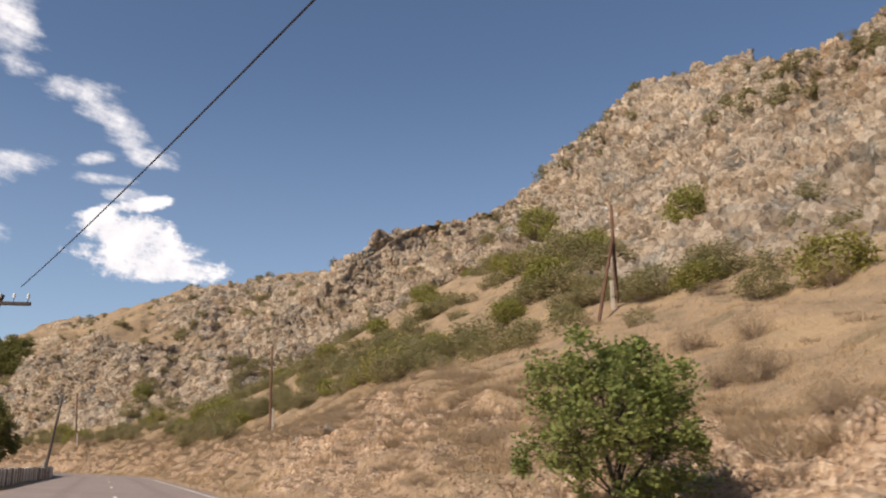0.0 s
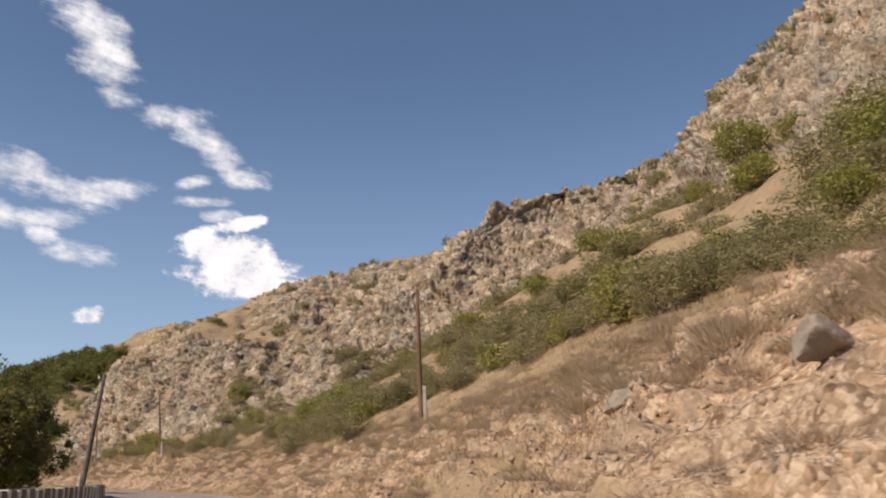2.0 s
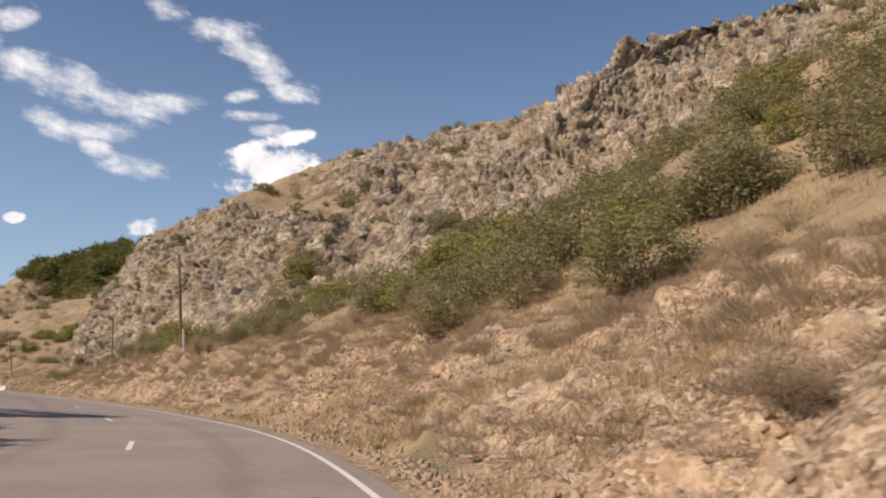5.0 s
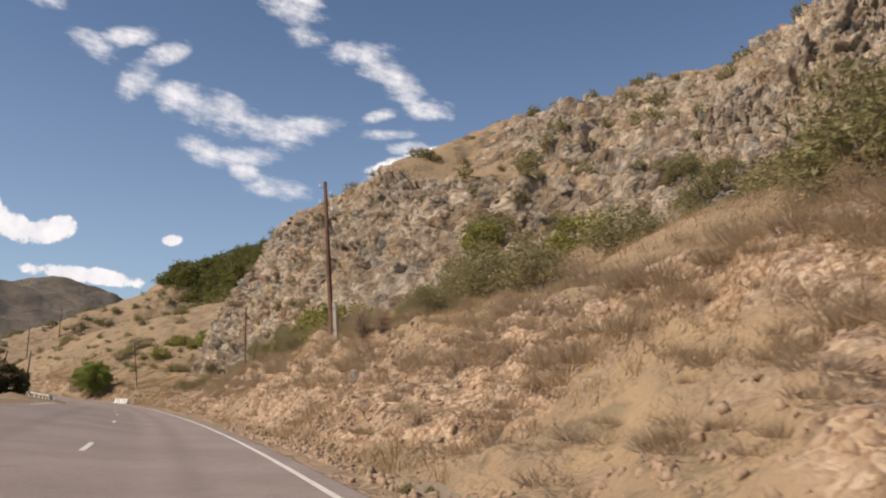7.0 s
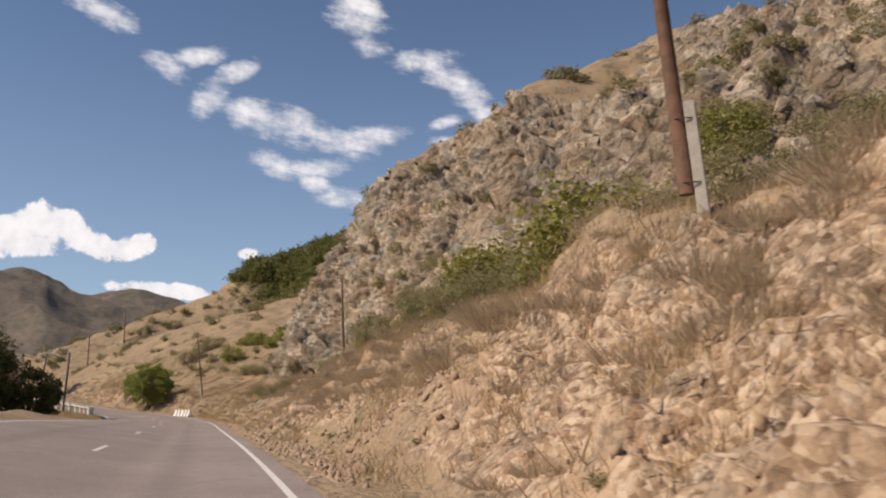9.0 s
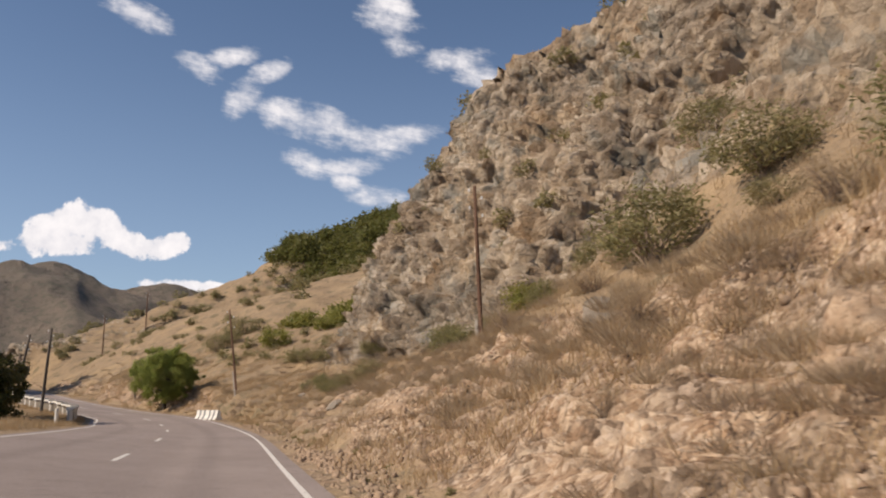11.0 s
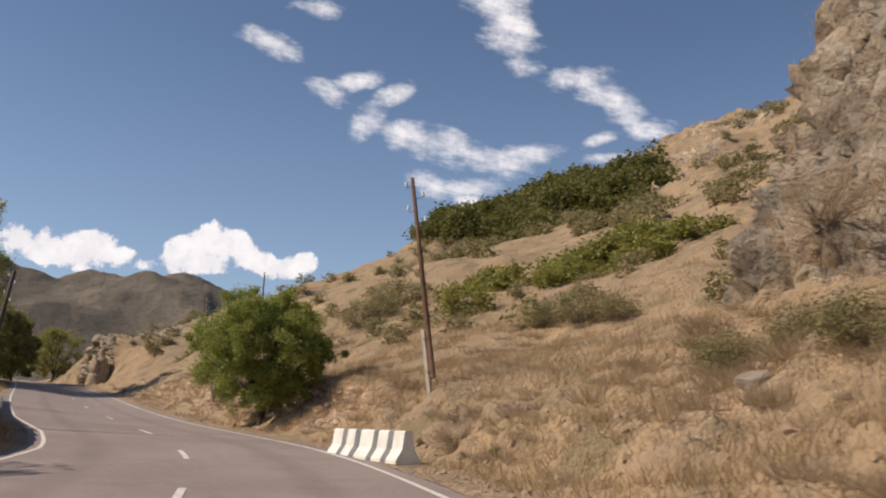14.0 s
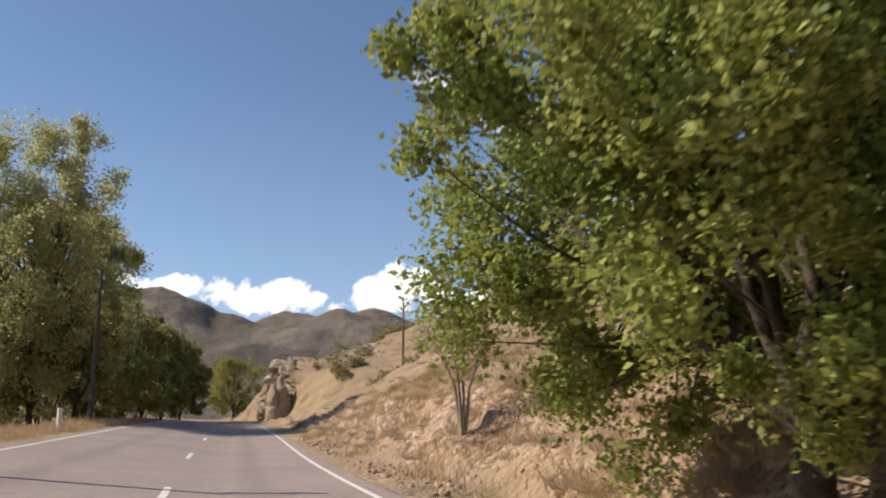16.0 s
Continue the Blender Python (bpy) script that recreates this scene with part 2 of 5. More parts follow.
def leaf_material(name, dark, light, dry, through=0.35):
    m, k, b, _ = material(name, 0.6)
    p = world_place(k)
    rnd = k.add("ShaderNodeNewGeometry").outputs["Random Per Island"]
    who = k.add("ShaderNodeObjectInfo").outputs["Random"]
    col = k.mix(rnd, dark, light)
    col = k.mix(k.math("MULTIPLY", k.step(k.math("ADD", k.noise(p, 1.1, 3), k.math("MULTIPLY", who, 0.3)), 0.55, 0.85), 0.8), col, dry)
    k.put(b.inputs["Base Color"], col)
    t = k.add("ShaderNodeBsdfTranslucent")
    k.put(t.inputs[0], k.mix(0.5, col, light))
    mixer = k.add("ShaderNodeMixShader")
    mixer.inputs[0].default_value = through
    out = [n for n in m.node_tree.nodes if n.type == "OUTPUT_MATERIAL"][0]
    k.put(mixer.inputs[1], b.outputs[0]), k.put(mixer.inputs[2], t.outputs[0]), k.put(out.inputs[0], mixer.outputs[0])
    return m


def mountain_material():
    m, k, b, _ = material("far_mountain", 0.95)
    p = world_place(k)
    col = k.mix(k.step(k.noise(p, 0.012, 6, 0.6), 0.35, 0.65), (0.225, 0.172, 0.124), (0.160, 0.127, 0.093))
    col = k.mix(k.math("MULTIPLY", k.step(k.noise(p, 0.03, 6, 0.7), 0.5, 0.62), 0.75), col, (0.135, 0.115, 0.082))
    col = k.mix(k.math("MULTIPLY", k.step(k.noise(p, 0.16, 4, 0.7), 0.51, 0.57), 0.75), col, (0.115, 0.105, 0.070))
    # distance haze painted in: an even grey-blue veil over the ground colour
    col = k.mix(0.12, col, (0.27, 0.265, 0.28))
    k.put(b.inputs["Base Color"], col)
    k.put(b.inputs["Normal"], k.bump(k.noise(p, 0.035, 8, 0.75), 0.8, 11.0))
    return m


HILL_MAT = hillside_material()
ASPHALT, PAINT = asphalt_material(), paint_material()
GRAVEL = plain_material("gravel", (0.36, 0.285, 0.205), (0.27, 0.215, 0.16), 3.0, 0.95, 0.6, 0.03)
STONE = plain_material("loose_stone", (0.42, 0.295, 0.198), (0.33, 0.240, 0.165), 1.3, 0.9, 0.5, 0.05)
TAR_WOOD = plain_material("tarred_wood", (0.105, 0.055, 0.034), (0.165, 0.090, 0.056), 4.0, 0.8, 0.4, 0.02)
GREY_WOOD = plain_material("dark_wood", (0.060, 0.050, 0.045), (0.11, 0.09, 0.075), 4.0, 0.8, 0.4, 0.02)
CONCRETE = plain_material("pale_concrete", (0.56, 0.50, 0.42), (0.44, 0.39, 0.33), 3.0, 0.85, 0.3, 0.02)
WEATHERED = plain_material("weathered_concrete", (0.25, 0.215, 0.175), (0.155, 0.137, 0.115), 2.0, 0.9, 0.4, 0.02)
WHITE = plain_material("white_paint", (0.80, 0.78, 0.73), (0.66, 0.63, 0.57), 2.5, 0.7, 0.2, 0.01)
BLACK = plain_material("grey_paint", (0.15, 0.155, 0.16), (0.21, 0.21, 0.21), 3.0, 0.75, 0.2, 0.01)
IRON = plain_material("iron", (0.07, 0.06, 0.055), (0.12, 0.08, 0.06), 9.0, 0.6, 0.2, 0.01, 0.6)
GLASS = plain_material("porcelain", (0.75, 0.76, 0.76), (0.62, 0.65, 0.66), 5.0, 0.25, 0.05, 0.005)
CABLE = plain_material("cable", (0.025, 0.025, 0.03), (0.04, 0.04, 0.045), 5.0, 0.5, 0.1, 0.005)
BARK = plain_material("bark", (0.050, 0.039, 0.030), (0.095, 0.076, 0.058), 6.0, 0.9, 0.7, 0.04)
TWIG = plain_material("twig", (0.23, 0.17, 0.125), (0.32, 0.24, 0.175), 6.0, 0.9, 0.4, 0.02)
STRAW = leaf_material("straw", (0.36, 0.25, 0.140), (0.56, 0.41, 0.235), (0.31, 0.225, 0.145), 0.3)
DRY_BROWN = leaf_material("dry_brown", (0.33, 0.255, 0.170), (0.50, 0.385, 0.250), (0.46, 0.335, 0.195), 0.35)
OLIVE = leaf_material("olive_leaf", (0.180, 0.170, 0.078), (0.345, 0.315, 0.142), (0.335, 0.275, 0.155), 0.4)
GREEN = leaf_material("green_leaf", (0.115, 0.155, 0.038), (0.46, 0.50, 0.135), (0.46, 0.44, 0.135), 0.34)
BOULDER = plain_material("boulder", (0.30, 0.25, 0.195), (0.205, 0.175, 0.145), 1.6, 0.92, 0.7, 0.06)
LUSH = leaf_material("lush_leaf", (0.075, 0.105, 0.030), (0.27, 0.32, 0.090), (0.27, 0.28, 0.09), 0.3)
BRIGHT = leaf_material("bright_leaf", (0.18, 0.19, 0.045), (0.36, 0.345, 0.095), (0.32, 0.27, 0.09), 0.4)
DEEP = leaf_material("deep_leaf", (0.055, 0.068, 0.024), (0.150, 0.155, 0.052), (0.19, 0.155, 0.06), 0.35)
PINE = leaf_material("grey_green_leaf", (0.25, 0.28, 0.115), (0.52, 0.53, 0.25), (0.47, 0.45, 0.23), 0.6)
CUSHION = leaf_material("dead_cushion", (0.28, 0.215, 0.155), (0.43, 0.33, 0.235), (0.44, 0.33, 0.20), 0.35)
ROW = leaf_material("row_leaf", (0.10, 0.118, 0.043), (0.275, 0.28, 0.10), (0.28, 0.25, 0.095), 0.5)
THICKET = leaf_material("thicket_leaf", (0.085, 0.105, 0.030), (0.215, 0.225, 0.062), (0.20, 0.17, 0.06), 0.4)
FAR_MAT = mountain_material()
CRAG = plain_material("crag", (0.46, 0.345, 0.235), (0.34, 0.275, 0.205), 0.7, 0.9, 0.8, 0.3)

# ---------- the line of the road ----------
EDGE = [(36, -125), (31, -88), (24, -52.1), (13.9, -18.6), (6.25, 6.4), (-3.9, 37.7), (-15.4, 58.6), (-33.4, 86.5), (-55, 117.6), (-71, 140),
        (-86.9, 157.9), (-100.12, 167.24), (-115.15, 177.8), (-140, 196), (-165, 213.5), (-195, 230), (-240, 245), (-300, 266), (-380, 300)]


def spline(points, n=40):
    p = np.asarray(points, float)
    q = np.vstack([2 * p[0] - p[1], p, 2 * p[-1] - p[-2]])
    t = np.linspace(0, 1, n, endpoint=False)[:, None]
    out = []
    for i in range(1, len(q) - 2):
        a, b, c, e = q[i - 1:i + 3]
        out.append(0.5 * (2 * b + (c - a) * t + (2 * a - 5 * b + 4 * c - e) * t ** 2 + (3 * b - a - 3 * c + e) * t ** 3))
    return np.vstack(out + [p[-1:]])


LINE = spline(EDGE)
RUN = np.r_[0, np.cumsum(np.linalg.norm(np.diff(LINE, axis=0), axis=1))]
RUN -= RUN[np.argmin(np.hypot(LINE[:, 0] - 13.9, LINE[:, 1] + 18.6))]
GRID = np.arange(RUN[0], RUN[-1], 1.0)
LX, LY = np.interp(GRID, RUN, LINE[:, 0]), np.interp(GRID, RUN, LINE[:, 1])
for _ in range(3):
    LX[4:-4], LY[4:-4] = np.convolve(LX, np.ones(9) / 9, "valid"), np.convolve(LY, np.ones(9) / 9, "valid")
TX, TY = np.gradient(LX), np.gradient(LY)
TX, TY = TX / np.hypot(TX, TY), TY / np.hypot(TX, TY)


def plan(s, d):
    """The place s metres along the road's edge line and d metres to its right."""
    f = lambda v: np.interp(s, GRID, v)
    return f(LX) + d * f(TY), f(LY) - d * f(TX)


def road_z(s):
    soft = lambda a, w: w * np.log1p(np.exp(np.clip((np.asarray(s, float) - a) / w, -50, 50)))
    return 0.026 * soft(192, 6) + 0.024 * soft(228, 8)


def crossfall(s, d):
    """The road's far lane tilts up towards its outer edge."""
    rise = np.interp(s, [70, 108, 140, 165, 182, 198, 212, 224, 236, 262, 300, 350], [0, 0.8, 0.76, 0.46, 0.3, 0, 0, 0.28, 0.45, 0.55, 0.5, 0.2])
    return rise * np.clip((-np.asarray(d, float) - 2.5) / 5.1, 0, 1.6)


# ---------- the shape of the hill: cross-sections along the road ----------
# run, top of the cut bank: distance and height
BANK = np.array([(-60, 9.1, 4.4), (-22, 9.5, 2.2), (0, 9.2, 4.9), (20, 8.6, 4.1), (45, 9.6, 3.9), (94, 7.3, 3.5), (117, 6.5, 4.1), (155, 6.9, 3.2), (175, 9.1, 3.4),
                 (197, 8.5, 3.0), (210, 4.2, 1.8), (240, 4.8, 3.1), (300, 4.7, 3.0), (330, 4.7, 2.2)])
# run, then distance and height of the cliff's foot, of its top, and of the crest
EAST = [(0, 46.3, 19.1, 80, 55, 125, 85), (40, 37.4, 23, 80, 49.3, 86, 56.5), (75, 55.2, 32.6, 68.2, 52.1, 108.4, 83), (100, 63.7, 27.1, 75.2, 36, 99.3, 69.3),
        (125, 75.5, 22.2, 96.4, 53.2, 147.8, 80.6), (155, 23.4, 20.5, 63.7, 29, 87.7, 62.2), (178, 20.8, 9.9, 34, 28.1, 104.1, 59.9), (184, 13.8, 5.4, 29.1, 31.7, 89.8, 56.6),
        (190, 11.8, 4.7, 28.2, 32.4, 79.4, 54.9), (199.5, 7.8, 4.3, 18, 25.5, 74.3, 53.7), (203.8, 9.1, 4.2, 16.4, 21, 71, 50)]
WEST = [(205.4, 16.3, 6.5, 47.5, 17.8, 87.1, 47), (225, 26.2, 11.2, 60, 27, 114.5, 62), (250, 31.7, 15, 66, 31, 116, 67), (275, 26.5, 17.5, 77.7, 31.6, 135, 70),
        (305, 13.9, 9.2, 44.9, 18.5, 97, 54.5), (325, 5.2, 13, 10.5, 12.5, 72, 39), (345, 6.2, 8, 10.8, 10, 69, 18), (400, 8.2, 4.8, 30.5, 5.8, 90, 8)]
HILL = np.array(EAST + WEST)
FINE = np.arange(-200, 520, 1.0)
SOFT = np.array([0, 0.2, 0.6, 0.2, 0])


def along(table, col):
    return np.convolve(np.pad(np.interp(FINE, table[:, 0], table[:, col]), 2, mode="edge"), SOFT, "valid")


COLS = [along(BANK, 1), along(BANK, 2)] + [along(HILL, c) for c in range(1, 7)]


def stations(s):
    return [np.interp(s, FINE, c) for c in COLS]


def hill_z(s, d):
    db, hb, df, zf, dt, zt, dc, zc = stations(s)
    z0 = road_z(s)
    df, dt = np.maximum(df, db + 1), np.maximum(dt, df + 2)
    dc = np.maximum(dc, dt + 4)
    xs = [0 * z0, 0 * z0 + 1.6, db, df, dt, dc, dc + 150]
    zs = [z0, z0 + 0.05, hb + z0 * 0.5, zf, zt, zc, zc - 25]
    z = np.where(d < 0, z0, zs[6])
    for i in range(6):
        t = (d - xs[i]) / (xs[i + 1] - xs[i])
        z = np.where((t >= 0) & (t < 1), zs[i] + (zs[i + 1] - zs[i]) * t, z)
    return z


# ---------- noise for shapes ----------
def mixed(ix, iy, iz, seed):
    h = (ix.astype(np.int64) * 73856093) ^ (iy.astype(np.int64) * 19349663) ^ (iz.astype(np.int64) * 83492791) ^ (seed * 2654435761)
    h &= 0xFFFFFFFF
    h = ((h ^ (h >> 16)) * 0x45D9F3B) & 0xFFFFFFFF
    h = ((h ^ (h >> 16)) * 0x45D9F3B) & 0xFFFFFFFF
    return ((h ^ (h >> 16)) & 0xFFFFFF) / float(0xFFFFFF)


def smooth_noise(p, size, seed):
    q = p / size
    i = np.floor(q).astype(np.int64)
    f = q - i
    f = f * f * (3 - 2 * f)
    out = 0
    for a in (0, 1):
        for b in (0, 1):
            for c in (0, 1):
                w = (f[:, 0] if a else 1 - f[:, 0]) * (f[:, 1] if b else 1 - f[:, 1]) * (f[:, 2] if c else 1 - f[:, 2])
                out = out + w * mixed(i[:, 0] + a, i[:, 1] + b, i[:, 2] + c, seed)
    return out - 0.5


def fractal(p, size, octaves, seed):
    return sum(smooth_noise(p, size / 2 ** o, seed + o) / 2 ** o for o in range(octaves))


def blocks(p, size, seed):
    """Distance to the nearest and second nearest of scattered centres, and the nearest one's own number."""
    q = p / size
    base = np.floor(q).astype(np.int64)
    near, second, own = np.full(len(p), 9.0), np.full(len(p), 9.0), np.zeros(len(p))
    for a in (-1, 0, 1):
        for b in (-1, 0, 1):
            for c in (-1, 0, 1):
                i, j, k = base[:, 0] + a, base[:, 1] + b, base[:, 2] + c
                r = np.sqrt((i + mixed(i, j, k, seed) - q[:, 0]) ** 2 + (j + mixed(i, j, k, seed + 1) - q[:, 1]) ** 2 + (k + mixed(i, j, k, seed + 2) - q[:, 2]) ** 2)
                closer = r < near
                second = np.where(closer, near, np.minimum(second, r))
                own = np.where(closer, mixed(i, j, k, seed + 3), own)
                near = np.where(closer, r, near)
    return near, second, own


# ---------- mesh helpers ----------
def mesh_from(name, verts, faces, mat, smooth=False):
    me = bpy.data.meshes.new(name)
    verts, faces = np.asarray(verts, np.float32), np.asarray(faces, np.int32)
    n, k = faces.shape
    me.vertices.add(len(verts)), me.loops.add(n * k), me.polygons.add(n)
    me.vertices.foreach_set("co", verts.ravel())
    me.loops.foreach_set("vertex_index", faces.ravel())
    me.polygons.foreach_set("loop_start", np.arange(0, n * k, k, dtype=np.int32))
    if smooth:
        me.polygons.foreach_set("use_smooth", np.ones(n, bool))
    me.update(calc_edges=True)
    me.materials.append(mat)
    return me


def sheet_faces(rows, cols):
    i = np.arange((rows - 1) * cols).reshape(rows - 1, cols)[:, :-1].ravel()
    return np.stack([i, i + 1, i + cols + 1, i + cols], 1)


def child(name, me, parent, label=""):
    ob = new(name, me)
    ob.parent = parent
    return tagged(ob, label)


def tube(points, radii, sides=7):
    """Verts and quads of a bent, tapering tube with closed ends."""
    pts = [Vector(p) for p in points]
    verts, faces = [], []
    for i, p in enumerate(pts):
        t = (pts[min(i + 1, len(pts) - 1)] - pts[max(i - 1, 0)]).normalized()
        a = t.orthogonal().normalized() if abs(t.z) < 0.9 else (Vector((1, 0, 0)) - t * t.x).normalized()
        b = t.cross(a)
        verts += [tuple(p + (a * math.cos(2 * math.pi * j / sides) + b * math.sin(2 * math.pi * j / sides)) * radii[i]) for j in range(sides)]
    for i in range(len(pts) - 1):
        for j in range(sides):
            faces.append((i * sides + j, i * sides + (j + 1) % sides, (i + 1) * sides + (j + 1) % sides, (i + 1) * sides + j))
    for base, at in ((0, pts[0]), ((len(pts) - 1) * sides, pts[-1])):
        verts.append(tuple(at))
        for j in range(sides):
            faces.append((base + j, base + (j + 1) % sides, len(verts) - 1, len(verts) - 1))
    return verts, faces


def joined(pieces):
    verts, faces = [], []
    for v, f in pieces:
        k = len(verts)
        verts += v
        faces += [tuple(i + k for i in q) for q in f]
    return verts, faces


def solid(name, verts, faces, mat, smooth=True):
    me = bpy.data.meshes.new(name)
    me.from_pydata(verts, [], [tuple(dict.fromkeys(f)) for f in faces])
    me.materials.append(mat)
    if smooth:
        me.polygons.foreach_set("use_smooth", np.ones(len(me.polygons), bool))
    me.update()
    return me


def box(x, y, z, bevel=0.01):
    """A bevelled box as a bmesh, standing on z = 0."""
    bm = bmesh.new()
    bmesh.ops.create_cube(bm, size=1.0, matrix=Matrix.Translation((0, 0, z / 2)) @ Matrix.Diagonal((x, y, z, 1)))
    if bevel:
        bmesh.ops.bevel(bm, geom=bm.edges[:], offset=bevel, segments=2, affect="EDGES")
    return bm


def done(name, bm, mat):
    me = bpy.data.meshes.new(name)
    bm.to_mesh(me), bm.free()
    me.materials.append(mat)
    return me


# ---------- hillside ----------
def hillside():
    s = np.r_[np.arange(-104, -46, 1.0), np.arange(-46, 202.8, 0.24), np.arange(202.8, 206.4, 0.09), np.arange(206.4, 238, 0.24), np.arange(238, 300, 0.6), np.arange(300, 345, 0.5), np.arange(345, 440, 2.0)]
    db, hb, df, zf, dt, zt, dc, zc = stations(s)
    df, dt = np.maximum(df, db + 1), np.maximum(dt, df + 2)
    dc = np.maximum(dc, dt + 4)
    stops = [0 * s + 0.3, 0 * s + 1.6, db, df, dt, dc, dc + 160]
    cols = []
    for a, b, n in zip(stops[:-1], stops[1:], (7, 44, 66, 104, 84, 16)):
        cols += [a + (b - a) * k / n for k in range(n)]
    D = np.stack(cols + [stops[-1]], 1)
    d = D[0]
    S, D = np.repeat(s, len(d)), D.ravel()
    X, Y = plan(S, D)
    base = np.stack([X, Y, 0 * X], 1)
    # the profile's lines waver along the hill
    wave = fractal(base, 14.0, 3, 11)
    D2 = D + np.clip(D - 3, 0, 12) / 12 * wave * np.clip(D * 0.22, 0, 7)
    Z = hill_z(S, D2)
    for _ in range(1):
        Z = Z.reshape(len(s), len(d))
        Z[:, 1:-1] = 0.25 * Z[:, :-2] + 0.5 * Z[:, 1:-1] + 0.25 * Z[:, 2:]
        Z = Z.ravel()
    db, hb, df, zf, dt, zt, dc, zc = stations(S)
    ramp = lambda v, a, b: np.clip((v - a) / (b - a), 0, 1)
    cliff = ramp(D2, df - 1.5, df + 1) * (1 - ramp(D2, dt - 1, dt + 5))
    upper = ramp(D2, dt - 2, dt + 3) * (1 - ramp(D2, dc + 2, dc + 25))
    patch = fractal(np.stack([X, Y, Z], 1), 22.0, 3, 31)
    crag = (1 - ramp(S, 95, 112)) * 0.85 + ramp(S, 95, 112) * (1 - ramp(S, 202, 208)) * (0.50 + 0.25 * ramp(D2, dc - 22, dc - 8)) + 0.27 * ramp(S, 215, 250)
    rock = np.clip(np.maximum(cliff * (1 - 0.75 * ramp(S, 205.6, 207)), upper * (crag + patch * 0.9)), 0, 1)
    front = np.interp(S, [118, 130, 138, 146, 155, 165, 178, 184], [70, 45, 19, 10.5, 9.5, 10, 12.5, 14])
    broken = ramp(D2, front - 1, front + 2.5) * (1 - ramp(D2, dt, dt + 4)) * ramp(S, 114, 122) * (1 - ramp(S, 180, 186))
    rock = np.maximum(rock, np.clip(broken * (0.72 + 0.7 * patch), 0, 1))
    low = np.interp(S, [-40, -10, 5, 20, 34], [27.5, 27.5, 27, 30, 37])
    rock = np.maximum(rock, np.clip(ramp(D2, low - 1, low + 3) * (1 - ramp(D2, dt, dt + 4)) * (1 - ramp(S, 30, 38)) * (0.85 + 0.5 * patch), 0, 1))
    rock *= 0.25 + 0.75 * np.clip((D2 - db) / (8 - 6.8 * ramp(S, 165, 185)), 0, 1)
    outcrop = np.exp(-((S - 327) / 6) ** 2) * (1 - ramp(D2, 12, 22)) * ramp(D2, 2, 4.5)
    rock = np.maximum(rock, np.clip(outcrop * 1.4, 0, 1))
    bank = ramp(D2, 1.2, 2.4) * (1 - ramp(D2, db - 0.8, db + 0.8))
    soil = bank * (0.75 - 0.35 * ramp(S, 150, 172) + fractal(base, 6.0, 2, 51) * 1.2) + 0.5 * (1 - ramp(D, 0.5, 1.6))
    P = np.stack([X, Y, Z], 1)
    G = P.reshape(len(s), len(d), 3)
    nor = np.cross(np.gradient(G, axis=1), np.gradient(G, axis=0)).reshape(-1, 3)
    nor /= np.linalg.norm(nor, axis=1, keepdims=True)
    nor[nor[:, 2] < 0] *= -1
    warp = P + np.stack([fractal(P, 5.0, 2, 60 + i) for i in range(3)], 1) * 2.0
    flat = warp * np.array([1, 1, 1.55])
    push = np.zeros(len(P))
    high = ramp(D2, 36, 50)
    for size, amp, seed in ((4.6, 0.55 + 0.5 * high, 101), (2.1, 0.62 + 0.2 * high, 201), (1.05, 0.42, 301), (0.58, 0.20, 501)):
        near, second, own = blocks(flat + 0.35 * size * np.stack([fractal(P, size, 2, seed + 40 + i) for i in range(3)], 1), size, seed)
        dome = np.sqrt(np.clip(1 - (near / 0.95) ** 2, 0, 1))
        push += amp * ((own - 0.5) * 0.7 + 0.75 * dome - 1.15 * np.exp(-((second - near) / 0.10) ** 2) * (own > 0.2) - 0.35)
    for size, amp, seed in ((9.0, high * 1.1, 83), (3.4, 0.8 + 0.6 * high, 81), (1.6, 0.45, 85)):
        bed = (P[:, 2] + 0.10 * P[:, 0] + 0.06 * P[:, 1] + fractal(P, 12.0, 4, seed) * 3.0) / size
        push += amp * (0.5 - bed % 1.0) * np.clip(0.55 + 2.6 * fractal(P, 7.0, 2, seed + 9), 0, 1) * (1 - ramp(S, 212, 220))
    near, second, own = blocks(flat, 13.0, 601)
    push += high * 1.4 * ((own - 0.5) * 1.3 - 0.7 * np.exp(-((second - near) / 0.09) ** 2))
    # hollows and overhung caves
    near, second, own = blocks(flat, 5.2, 701)
    push -= (own > 0.72) * np.clip(0.36 - near, 0, 1) * 5.5
    rockiness = np.clip((rock - 0.25) / 0.4, 0, 1)
    push = push * rockiness
    rough = fractal(P, 3.0, 4, 71) * np.clip((D - 0.6) / 3, 0, 1) * 0.6
    near, second, own = blocks(warp, 0.75, 401)
    near2, second2, own2 = blocks(warp, 0.5, 411)
    rubble = np.clip(0.35 + 2.5 * fractal(base, 8.0, 2, 57), 0, 1) * (1 - 0.75 * ramp(S, 150, 172))
    clod = bank * ((own > 0.45) * np.clip(0.52 - near, 0, 1) * 0.75 * own + fractal(warp, 1.3, 3, 77) * 0.6 + rubble * (own2 > 0.3) * np.clip(0.5 - near2, 0, 1) * 0.85 - 0.22 * np.exp(-((second - near) / 0.12) ** 2) * rubble)
    lip = np.exp(-((D2 - db) / 0.7) ** 2) * (fractal(base, 3.0, 2, 91) * 0.8 + 0.1)
    P = P + nor * (push + rough + clod + lip)[:, None]
    me = mesh_from("hillside", P, sheet_faces(len(s), len(d))[:, ::-1], HILL_MAT, True)
    for name, values in (("rock", rock), ("soil", soil)):
        a = me.attributes.new(name, "FLOAT", "POINT")
        a.data.foreach_set("value", values.astype(np.float32))
